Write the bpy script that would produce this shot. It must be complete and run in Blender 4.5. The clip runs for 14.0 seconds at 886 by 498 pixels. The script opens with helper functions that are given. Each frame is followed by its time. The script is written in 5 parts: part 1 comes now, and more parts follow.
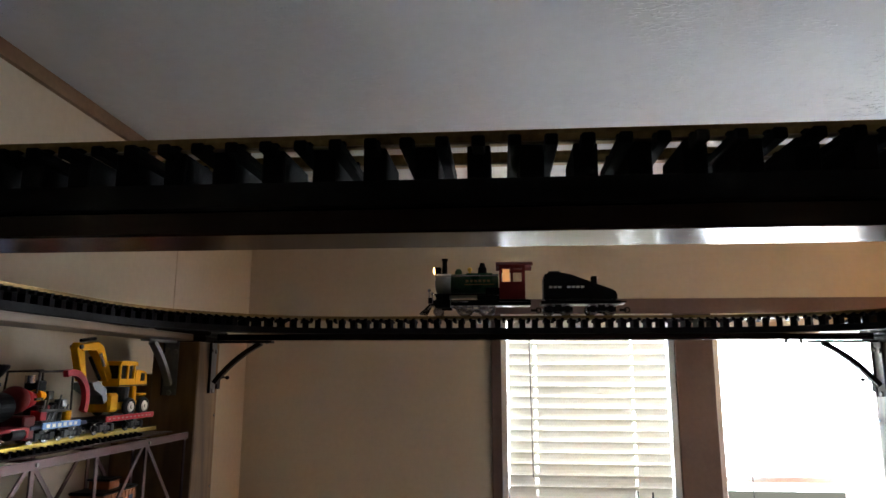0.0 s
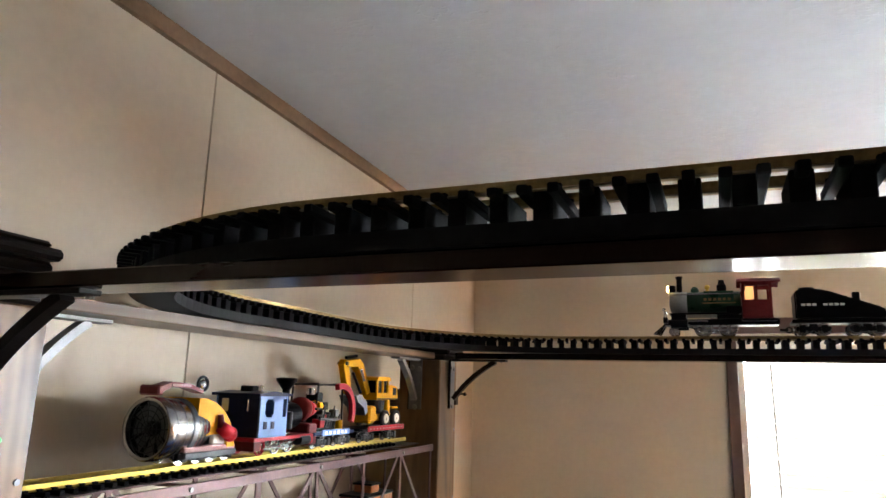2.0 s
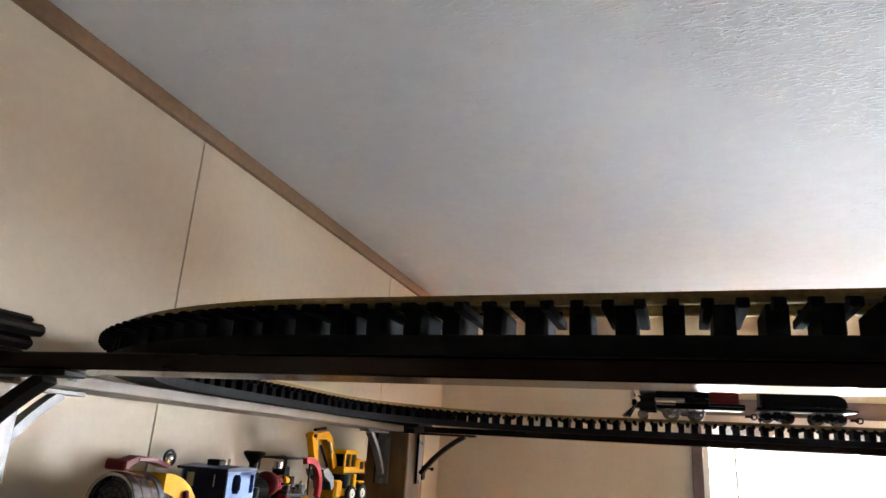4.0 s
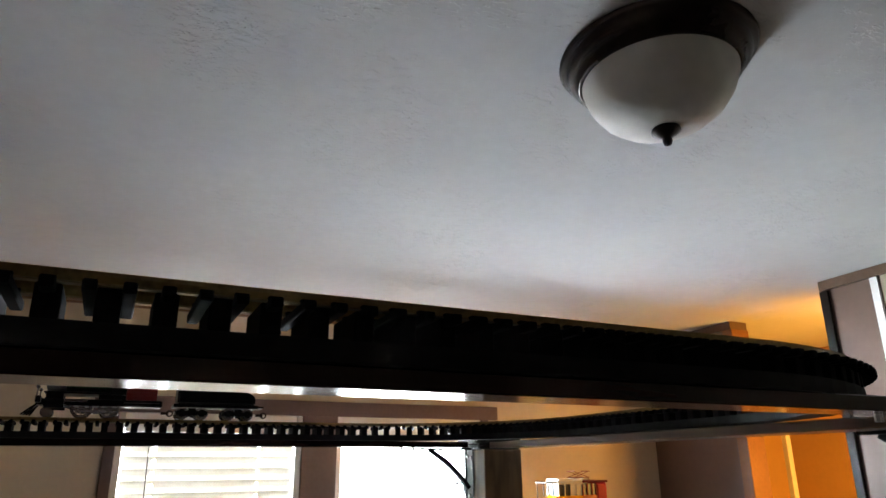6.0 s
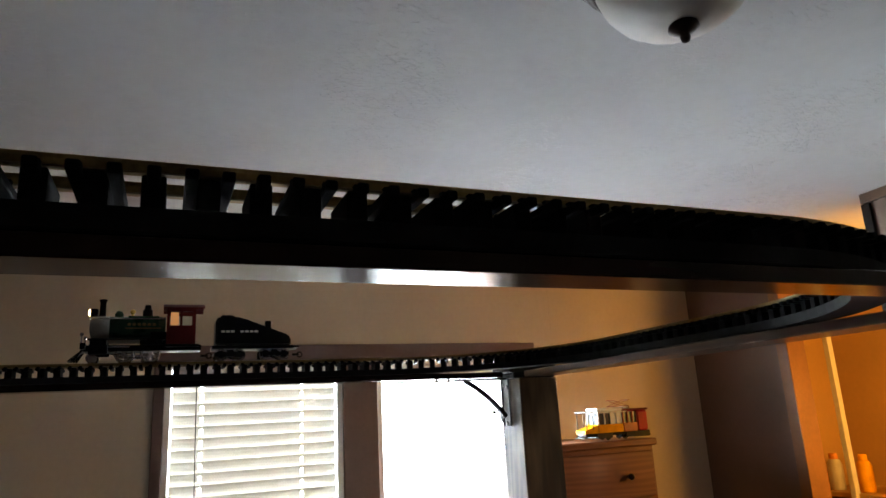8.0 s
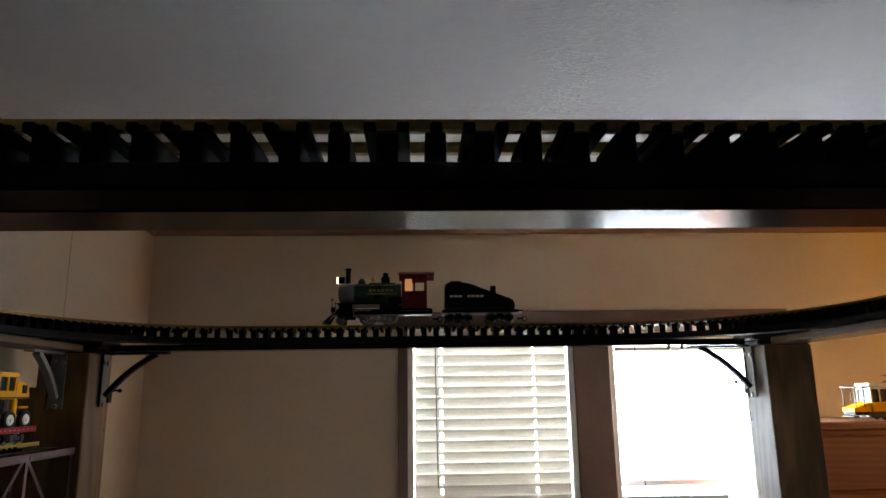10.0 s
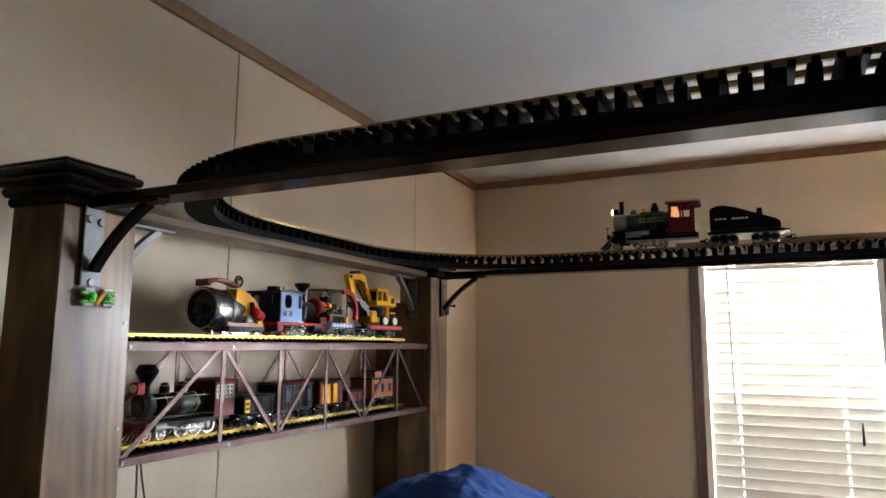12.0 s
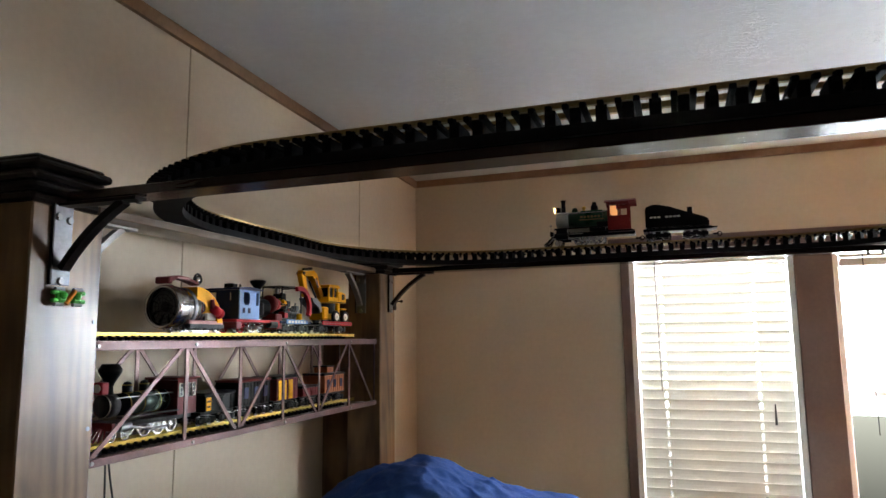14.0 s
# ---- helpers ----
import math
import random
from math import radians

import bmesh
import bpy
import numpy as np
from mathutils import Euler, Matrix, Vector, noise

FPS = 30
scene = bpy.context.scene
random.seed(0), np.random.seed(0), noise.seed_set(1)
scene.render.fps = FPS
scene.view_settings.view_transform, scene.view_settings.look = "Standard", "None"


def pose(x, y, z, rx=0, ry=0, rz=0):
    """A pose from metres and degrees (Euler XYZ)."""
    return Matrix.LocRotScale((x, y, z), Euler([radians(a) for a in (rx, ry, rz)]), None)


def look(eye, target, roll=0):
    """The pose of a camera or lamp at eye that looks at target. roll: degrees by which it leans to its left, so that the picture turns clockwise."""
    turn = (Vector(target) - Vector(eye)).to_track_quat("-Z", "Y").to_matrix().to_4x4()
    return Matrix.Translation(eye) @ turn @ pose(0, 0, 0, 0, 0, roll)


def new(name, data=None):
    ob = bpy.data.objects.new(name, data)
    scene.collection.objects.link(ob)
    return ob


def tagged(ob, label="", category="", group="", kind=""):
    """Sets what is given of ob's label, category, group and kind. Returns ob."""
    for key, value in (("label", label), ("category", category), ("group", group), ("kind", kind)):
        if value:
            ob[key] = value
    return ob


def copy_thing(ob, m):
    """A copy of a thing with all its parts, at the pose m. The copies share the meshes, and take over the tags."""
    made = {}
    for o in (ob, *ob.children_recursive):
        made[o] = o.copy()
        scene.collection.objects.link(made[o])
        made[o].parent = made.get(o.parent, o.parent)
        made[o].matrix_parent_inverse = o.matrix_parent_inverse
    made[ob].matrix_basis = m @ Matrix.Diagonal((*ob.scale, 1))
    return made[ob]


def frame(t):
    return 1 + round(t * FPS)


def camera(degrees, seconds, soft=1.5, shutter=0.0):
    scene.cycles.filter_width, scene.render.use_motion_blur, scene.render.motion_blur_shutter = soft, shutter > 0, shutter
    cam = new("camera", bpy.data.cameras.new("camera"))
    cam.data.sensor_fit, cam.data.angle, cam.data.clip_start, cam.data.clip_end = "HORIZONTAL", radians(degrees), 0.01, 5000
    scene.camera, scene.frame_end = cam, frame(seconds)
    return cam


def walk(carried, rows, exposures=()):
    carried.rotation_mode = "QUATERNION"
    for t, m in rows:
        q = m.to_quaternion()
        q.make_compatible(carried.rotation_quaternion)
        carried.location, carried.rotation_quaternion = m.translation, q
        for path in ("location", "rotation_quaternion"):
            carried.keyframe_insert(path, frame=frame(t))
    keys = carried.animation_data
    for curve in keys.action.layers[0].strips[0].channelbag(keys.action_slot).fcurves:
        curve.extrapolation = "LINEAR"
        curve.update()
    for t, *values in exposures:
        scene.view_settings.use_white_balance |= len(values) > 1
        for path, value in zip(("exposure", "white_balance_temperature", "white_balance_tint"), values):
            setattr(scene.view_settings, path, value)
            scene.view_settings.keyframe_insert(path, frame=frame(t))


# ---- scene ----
cam = camera(67.07, 14.0)

PATH = [
    (0, (1.1285, -2.8587, 1.6043), (0.9569, -0.8998, 1.9689), 0.15),
    (0.5, (1.1252, -2.8656, 1.6032), (0.8075, -0.9254, 1.9701), 0.16),
    (1, (1.1129, -2.8807, 1.6010), (0.6255, -0.9767, 1.9709), 0.88),
    (1.5, (1.0826, -2.8933, 1.6036), (0.4744, -1.0273, 1.9886), 1.30),
    (2, (1.0578, -2.9134, 1.6037), (0.3107, -1.1039, 2.0130), 1.65),
    (2.5, (1.0571, -2.9324, 1.6074), (0.2054, -1.1761, 2.0431), 2.30),
    (3, (1.0454, -2.9314, 1.6183), (0.2440, -1.1661, 2.1093), 2.70),
    (3.5, (1.0437, -2.9543, 1.6322), (0.2516, -1.2070, 2.1975), 3.43),
    (6, (1.0898, -2.9069, 1.6413), (1.9246, -1.1976, 2.2589), -0.49),
    (6.5, (1.1043, -2.8987, 1.6004), (2.0308, -1.2074, 2.1308), 0.38),
    (7, (1.1223, -2.8990, 1.5934), (1.9728, -1.1634, 2.1076), -1.51),
    (9.5, (1.1342, -2.8873, 1.5744), (1.4925, -0.9676, 2.0060), -0.47),
    (10, (1.1716, -2.8896, 1.5679), (1.2463, -0.9362, 1.9903), -0.82),
    (10.5, (1.2218, -2.9146, 1.5408), (1.2023, -0.9674, 1.9967), -2.56),
    (11, (1.2840, -3.0182, 1.5021), (0.7554, -1.1281, 1.8866), -1.80),
    (11.5, (1.3381, -3.1604, 1.4644), (0.6492, -1.3021, 1.7328), -0.61),
    (12, (1.4051, -3.2349, 1.4457), (0.5371, -1.4549, 1.7251), 0.42),
    (12.5, (1.3981, -3.2700, 1.4268), (0.4732, -1.5074, 1.6211), 0.23),
    (13, (1.4008, -3.2932, 1.4374), (0.6614, -1.4429, 1.6098), -1.71),
    (13.5, (1.3543, -3.3124, 1.4373), (0.5923, -1.4839, 1.7134), -1.01),
    (14, (1.3384, -3.3270, 1.4412), (0.6844, -1.4558, 1.7072), -0.64),
]
EXPOSURES = [(0, 1.25), (1.0, 1.72), (1.5, 2.12), (2.0, 2.52), (3.0, 2.7), (3.5, 2.81), (5.0, 1.8), (6.5, 1.22), (9.5, 0.77), (10.0, 0.82), (10.5, 1.03), (11.0, 1.35), (12.0, 1.83), (13.0, 1.84), (14, 1.68)]
walk(cam, [(t, look(eye, target, roll)) for t, eye, target, roll in PATH], EXPOSURES)


# ---- world and large lights ----
world = bpy.data.worlds.new("sky")
scene.world = world
world.use_nodes = True
wn = world.node_tree.nodes
sky = wn.new("ShaderNodeTexSky")
sky.sky_type = "NISHITA"
sky.sun_disc = False
sky.sun_elevation = radians(50)
sky.sun_rotation = radians(180)
world.node_tree.links.new(sky.outputs[0], wn["Background"].inputs[0])
wn["Background"].inputs[1].default_value = 0.15

sun = new("sun", bpy.data.lights.new("sun", "SUN"))
sun.data.energy, sun.data.angle, sun.data.color = 1.0, radians(12), (1, 0.96, 0.9)
sun.matrix_world = look((0, -6, 8), (0, 0, 0))

W1, W2, WZ = (1.124, 1.836), (1.988, 2.70), (0.55, 1.85)
for wx0, wx1, power, aim in ((*W1, 190, 1.35), (W2[0] - 0.05, W2[1] + 0.65, 116, 1.3)):
    lamp = new("window_daylight", bpy.data.lights.new("window_daylight", "AREA"))
    lamp.data.shape, lamp.data.size, lamp.data.size_y = "RECTANGLE", wx1 - wx0 + 0.5, 1.2
    lamp.data.energy, lamp.data.color = power, (0.84, 0.925, 1.0)
    lamp.matrix_world = look(((wx0 + wx1) / 2, 0.8, 1.6), ((wx0 + wx1) / 2, -1, aim))
hall_lamp = new("hall_lamp", bpy.data.lights.new("hall_lamp", "POINT"))
hall_lamp.data.energy, hall_lamp.data.color, hall_lamp.data.shadow_soft_size = 42, (1, 0.47, 0.07), 0.3
hall_lamp.location = (4.2, -1.52, 1.5)


# ---- materials ----
def mat(name, col, rough=0.5, metal=0.0, var=0.18, scale=7.0, fine=90.0, bump=0.05, bscale=220.0, coat=0.0,
        emit=0.0, stretch=(1, 1, 1), dark=None, spec=0.3):
    """A procedural surface: its colour varies at two scales, its gloss with it, and it has fine relief."""
    m = bpy.data.materials.new(name)
    m.use_nodes = True
    n, l = m.node_tree.nodes, m.node_tree.links
    b = n["Principled BSDF"]
    tc, mp = n.new("ShaderNodeTexCoord"), n.new("ShaderNodeMapping")
    mp.inputs["Scale"].default_value = stretch
    l.new(tc.outputs["Object"], mp.inputs[0])
    def nz(sc, detail):
        t = n.new("ShaderNodeTexNoise")
        t.inputs["Scale"].default_value, t.inputs["Detail"].default_value = sc, detail
        l.new(mp.outputs[0], t.inputs["Vector"])
        return t
    big, small = nz(scale, 4), nz(fine, 3)
    mul = n.new("ShaderNodeMath")
    mul.operation = "MULTIPLY_ADD"
    l.new(small.outputs["Fac"], mul.inputs[0])
    mul.inputs[1].default_value = 0.45
    l.new(big.outputs["Fac"], mul.inputs[2])
    ramp = n.new("ShaderNodeValToRGB")
    lo = dark or tuple(c * (1 - 2 * var) for c in col)
    hi = tuple(min(1, c * (1 + var)) for c in col)
    ramp.color_ramp.elements[0].position, ramp.color_ramp.elements[1].position = 0.42, 1.0
    ramp.color_ramp.elements[0].color, ramp.color_ramp.elements[1].color = (*lo, 1), (*hi, 1)
    l.new(mul.outputs[0], ramp.inputs[0])
    l.new(ramp.outputs[0], b.inputs["Base Color"])
    rr = n.new("ShaderNodeMapRange")
    rr.inputs[3].default_value, rr.inputs[4].default_value = max(0.02, rough - 0.1), min(1, rough + 0.1)
    l.new(big.outputs["Fac"], rr.inputs[0])
    l.new(rr.outputs[0], b.inputs["Roughness"])
    b.inputs["Metallic"].default_value = metal
    b.inputs["Coat Weight"].default_value = coat
    b.inputs["Specular IOR Level"].default_value = spec
    if bump:
        bt, bp = nz(bscale, 2), n.new("ShaderNodeBump")
        bp.inputs["Strength"].default_value, bp.inputs["Distance"].default_value = bump, 0.002
        l.new(bt.outputs["Fac"], bp.inputs["Height"])
        l.new(bp.outputs[0], b.inputs["Normal"])
    if emit:
        b.inputs["Emission Color"].default_value = (*col, 1)
        b.inputs["Emission Strength"].default_value = emit
    return m


def wood(name, light, dark, axis, rough=0.35, coat=0.3, ring=26.0, blotch=0.0, knots=4.3, long=1.0):
    """Stained pine: grain drawn out along one axis, darker rings and knots, worn sheen."""
    m = mat(name, light, rough, 0, 0.2, 3.0, 40, 0.12, 60, coat, 0, tuple(0.12 if i == axis else 1.6 for i in range(3)))
    n, l = m.node_tree.nodes, m.node_tree.links
    b = n["Principled BSDF"]
    old = b.inputs["Base Color"].links[0].from_socket
    mp = [k for k in n if k.type == "MAPPING"][0]
    wv = n.new("ShaderNodeTexWave")
    wv.wave_type, wv.bands_direction = "RINGS", "XYZ"[axis]
    wv.inputs["Scale"].default_value, wv.inputs["Distortion"].default_value = ring * 0.35, 9
    wv.inputs["Detail"].default_value = 3
    l.new(mp.outputs[0], wv.inputs["Vector"])
    tc = [k for k in n if k.type == "TEX_COORD"][0]
    kn = n.new("ShaderNodeTexVoronoi")
    kn.inputs["Scale"].default_value = knots
    drawn = n.new("ShaderNodeMapping")
    drawn.inputs["Scale"].default_value = tuple(long if i == axis else 1.0 for i in range(3))
    l.new(tc.outputs["Object"], drawn.inputs[0])
    l.new(drawn.outputs[0], kn.inputs["Vector"])
    kr = n.new("ShaderNodeValToRGB")
    kr.color_ramp.elements[0].position, kr.color_ramp.elements[1].position = 0.04, 0.12
    kr.color_ramp.elements[0].color = (1, 1, 1, 1)
    kr.color_ramp.elements[1].color = (0.35, 0.35, 0.35, 1)
    kr.color_ramp.elements.new(0.26).color = (0, 0, 0, 1)
    l.new(kn.outputs["Distance"], kr.inputs[0])
    mx = n.new("ShaderNodeMath")
    mx.operation = "MAXIMUM"
    half = n.new("ShaderNodeMath")
    half.operation = "MULTIPLY"
    half.inputs[1].default_value = 0.5
    l.new(wv.outputs["Fac"], half.inputs[0])
    l.new(half.outputs[0], mx.inputs[0])
    l.new(kr.outputs[0], mx.inputs[1])
    mix = n.new("ShaderNodeMix")
    mix.data_type = "RGBA"
    l.new(mx.outputs[0], mix.inputs[0])
    l.new(old, mix.inputs[6])
    mix.inputs[7].default_value = (*dark, 1)
    last = mix.outputs[2]
    if blotch:
        big = n.new("ShaderNodeTexNoise")
        big.inputs["Scale"].default_value, big.inputs["Detail"].default_value = 7.0, 5
        wide = n.new("ShaderNodeMapping")
        wide.inputs["Scale"].default_value = tuple(0.45 if i == axis else 1.0 for i in range(3))
        l.new(tc.outputs["Object"], wide.inputs[0])
        l.new(wide.outputs[0], big.inputs["Vector"])
        span = n.new("ShaderNodeMapRange")
        span.inputs[1].default_value, span.inputs[2].default_value = 0.45, 0.68
        span.inputs[4].default_value = blotch
        l.new(big.outputs["Fac"], span.inputs[0])
        worn = n.new("ShaderNodeMix")
        worn.data_type = "RGBA"
        l.new(span.outputs[0], worn.inputs[0])
        l.new(last, worn.inputs[6])
        worn.inputs[7].default_value = (*(min(1, 2.3 * k) for k in light), 1)
        last = worn.outputs[2]
    l.new(last, b.inputs["Base Color"])
    return m


def ceiling_paint():
    """White paint over a hand-stamped texture: flat fields with crow's-foot groups of short drag marks."""
    m = mat("ceiling_paint", (0.55, 0.555, 0.55), 0.75, 0, 0.05, 1.2, 30, 0.2, 160)
    n, l = m.node_tree.nodes, m.node_tree.links
    b = n["Principled BSDF"]
    tc = [k for k in n if k.type == "TEX_COORD"][0]

    def step(src, a, c):
        r = n.new("ShaderNodeMapRange")
        r.inputs[1].default_value, r.inputs[2].default_value = a, c
        l.new(src, r.inputs[0])
        return r.outputs[0]

    def both(kind, p, q):
        k = n.new("ShaderNodeMath")
        k.operation = kind
        l.new(p, k.inputs[0])
        l.new(q, k.inputs[1])
        return k.outputs[0]

    total = None
    for turn, shift in ((0.25, 0.0), (1.2, 3.1), (-0.7, 7.7)):
        mp = n.new("ShaderNodeMapping")
        mp.inputs["Scale"].default_value = (0.45, 1.5, 1)
        mp.inputs["Rotation"].default_value = (0, 0, turn)
        l.new(tc.outputs["Object"], mp.inputs[0])
        streak = n.new("ShaderNodeTexNoise")
        streak.inputs["Scale"].default_value, streak.inputs["Detail"].default_value = 95, 2
        streak.inputs["Distortion"].default_value = 0.6
        l.new(mp.outputs[0], streak.inputs["Vector"])
        at = n.new("ShaderNodeMapping")
        at.inputs["Location"].default_value = (shift, shift * 2, 0)
        l.new(tc.outputs["Object"], at.inputs[0])
        patch = n.new("ShaderNodeTexNoise")
        patch.inputs["Scale"].default_value, patch.inputs["Detail"].default_value = 3.2, 4
        l.new(at.outputs[0], patch.inputs["Vector"])
        marks = both("MULTIPLY", step(streak.outputs["Fac"], 0.57, 0.66), step(patch.outputs["Fac"], 0.54, 0.66))
        total = both("MAXIMUM", total, marks) if total else marks
    bp = n.new("ShaderNodeBump")
    bp.inputs["Strength"].default_value, bp.inputs["Distance"].default_value = 0.75, 0.006
    l.new(total, bp.inputs["Height"])
    prev = b.inputs["Normal"].links[0].from_socket
    l.new(prev, bp.inputs["Normal"])
    l.new(bp.outputs[0], b.inputs["Normal"])
    return m


def slat_white():
    """White blind slat that lets some daylight through."""
    m = mat("slat_white", (0.68, 0.66, 0.61), 0.45, 0, 0.05, 5, 60, 0.02, 150)
    n, l = m.node_tree.nodes, m.node_tree.links
    b, out = n["Principled BSDF"], n["Material Output"]
    tr, mix = n.new("ShaderNodeBsdfTranslucent"), n.new("ShaderNodeMixShader")
    tr.inputs[0].default_value = (0.75, 0.7, 0.58, 1)
    mix.inputs[0].default_value = 0.085
    l.new(b.outputs[0], mix.inputs[1])
    l.new(tr.outputs[0], mix.inputs[2])
    l.new(mix.outputs[0], out.inputs[0])
    return m


def glass(name, col=(1, 1, 1)):
    m = bpy.data.materials.new(name)
    m.use_nodes = True
    b = m.node_tree.nodes["Principled BSDF"]
    b.inputs["Base Color"].default_value = (*col, 1)
    b.inputs["Transmission Weight"].default_value = 1
    b.inputs["Roughness"].default_value = 0.02
    b.inputs["IOR"].default_value = 1.05
    return m


def screen_mesh():
    """Fine dark insect screen: lets about half of the light through."""
    m = bpy.data.materials.new("insect_screen")
    m.use_nodes = True
    n, l = m.node_tree.nodes, m.node_tree.links
    b, out = n["Principled BSDF"], n["Material Output"]
    b.inputs["Base Color"].default_value = (0.05, 0.05, 0.05, 1)
    tr, mix = n.new("ShaderNodeBsdfTransparent"), n.new("ShaderNodeMixShader")
    mix.inputs[0].default_value = 0.45
    l.new(tr.outputs[0], mix.inputs[1])
    l.new(b.outputs[0], mix.inputs[2])
    l.new(mix.outputs[0], out.inputs[0])
    return m


WALL = mat("vinyl_wall_panel", (0.53, 0.45, 0.335), 0.55, 0, 0.06, 1.5, 45, 0.08, 130)
# The east wall's shade, facing away from the windows, is put into this brown.
EASTW = mat("darkened_wall_panel", (0.125, 0.078, 0.058), 0.5, 0, 0.08, 1.5, 45, 0.08, 130)
CEIL = ceiling_paint()
TRIM = mat("brown_trim", (0.23, 0.135, 0.075), 0.45, 0, 0.2, 4, 60, 0.05, 90, 0.1)
# Copy of TRIM at half its colour: shade of the east side painted in.
SHADETRIM = mat("shaded_brown_trim", (0.11, 0.066, 0.042), 0.45, 0, 0.2, 4, 60, 0.05, 90, 0.1)
CASING = mat("brown_window_casing", (0.135, 0.095, 0.082), 0.45, 0, 0.12, 4, 60, 0.05, 90, 0.1)
WHITE = mat("white_vinyl", (0.8, 0.8, 0.78), 0.35, 0, 0.04, 5, 50, 0.02)
SLAT = slat_white()
GLASS = glass("window_glass")
SCREEN = screen_mesh()
CARPET = mat("brown_carpet", (0.085, 0.062, 0.045), 0.95, 0, 0.2, 6, 240, 0.6, 500)
HALLDOOR = mat("pale_vinyl_panel", (0.42, 0.36, 0.275), 0.45, 0, 0.06, 3, 50, 0.04)
HALLWALL = mat("hall_paint", (0.46, 0.27, 0.09), 0.5, 0, 0.06, 2, 40, 0.06)
POSTW = wood("stained_post_pine", (0.185, 0.105, 0.046), (0.035, 0.015, 0.006), 2, 0.45, 0.36, 26.0, 0.5, 3.4, 0.5)
POSTW.node_tree.nodes["Principled BSDF"].inputs["Specular IOR Level"].default_value = 0.25
POSTW.node_tree.nodes["Principled BSDF"].inputs["Coat Roughness"].default_value = 0.2
JAMBW = mat("orange_stained_jamb", (0.21, 0.09, 0.03), 0.45, 0, 0.15, 4, 60, 0.05, 90, 0.1)
GALV = mat("galvanised_steel", (0.27, 0.265, 0.26), 0.5, 0.4, 0.15, 15, 150, 0.06, 300)
CLEAR = mat("smoky_clear_plastic", (0.42, 0.42, 0.40), 0.15, 0, 0.1, 30, 200, 0.02)
CAPW = wood("dark_cap_wood", (0.011, 0.006, 0.004), (0.005, 0.003, 0.002), 1, 0.5, 0.0)
CAPW.node_tree.nodes["Principled BSDF"].inputs["Specular IOR Level"].default_value = 0.15
BEAMW = mat("dark_varnished_beam", (0.016, 0.007, 0.005), 0.14, 0, 0.25, 4, 60, 0.02, 120, 0.0, 0, (0.15, 1.5, 1.5))
PLANKW = wood("brown_plank", (0.17, 0.105, 0.06), (0.07, 0.04, 0.02), 1, 0.4, 0.25)
PLYBLACK = mat("black_painted_plywood", (0.013, 0.013, 0.015), 0.6, 0, 0.3, 8, 90, 0.1, spec=0.08)
TIE = mat("black_tie_plastic", (0.007, 0.007, 0.008), 0.7, 0, 0.3, 30, 300, 0.15, 600, spec=0.03)
BRASS = mat("brass_rail", (0.68, 0.49, 0.11), 0.34, 0.85, 0.2, 12, 200, 0.04, 400)
OLDBRASS = mat("tarnished_brass_rail", (0.27, 0.19, 0.08), 0.36, 0.85, 0.3, 10, 200, 0.05, 400)
IRON = mat("black_iron", (0.010, 0.007, 0.006), 0.45, 0.0, 0.3, 20, 200, 0.12, 400, spec=0.15)
STEELG = mat("grey_steel_plate", (0.17, 0.17, 0.175), 0.4, 0.7, 0.2, 15, 150, 0.08, 300)
SCREW = mat("steel_screw", (0.22, 0.215, 0.205), 0.3, 0.9, 0.1, 30, 200, 0.02)
OXIDE = mat("oxide_red_steel", (0.092, 0.044, 0.043), 0.34, 0.35, 0.3, 9, 120, 0.06, 250, 0.0)
BLUE = mat("blue_quilt_cotton", (0.024, 0.082, 0.31), 0.85, 0, 0.2, 5, 150, 0.3, 400)
GREYB = mat("grey_blanket", (0.22, 0.215, 0.21), 0.95, 0, 0.3, 12, 160, 0.8, 350)
SHEET = mat("mattress_cloth", (0.55, 0.53, 0.5), 0.9, 0, 0.1, 6, 150, 0.3, 300)
CHEST = wood("orange_chest_wood", (0.23, 0.09, 0.042), (0.11, 0.04, 0.02), 0, 0.42, 0.15)
BLACKP = mat("black_model_paint", (0.006, 0.006, 0.007), 0.32, 0.0, 0.3, 20, 200, 0.05, spec=0.08)
DKGREY = mat("dark_grey_metal", (0.03, 0.03, 0.032), 0.4, 0.0, 0.25, 25, 200, 0.06, spec=0.2)
SILVER = mat("bright_chrome", (0.55, 0.55, 0.56), 0.24, 1, 0.1, 20, 150, 0.02)
SMOKEBOX = mat("graphite_smokebox", (0.33, 0.33, 0.33), 0.45, 0.4, 0.15, 20, 200, 0.05)
GREEN = mat("dark_green_paint", (0.012, 0.06, 0.03), 0.3, 0.1, 0.2, 20, 200, 0.03, 400, 0.3)
REDP = mat("red_paint", (0.40, 0.012, 0.02), 0.45, 0, 0.2, 20, 200, 0.04, spec=0.15)
DKRED = mat("dark_red_paint", (0.15, 0.016, 0.016), 0.45, 0, 0.2, 20, 200, 0.04, spec=0.15)
PALERED = mat("faded_red_paint", (0.42, 0.19, 0.17), 0.45, 0, 0.2, 20, 200, 0.04)
LBLUE = mat("light_blue_paint", (0.12, 0.23, 0.52), 0.45, 0, 0.12, 20, 200, 0.03)
NAVY = mat("navy_paint", (0.008, 0.014, 0.06), 0.38, 0, 0.2, 20, 200, 0.03, spec=0.15)
YELLOW = mat("yellow_plastic", (0.82, 0.37, 0.002), 0.5, 0, 0.12, 20, 200, 0.03, spec=0.1)
ORANGE = mat("orange_brown_paint", (0.42, 0.13, 0.04), 0.42, 0, 0.2, 20, 200, 0.04)
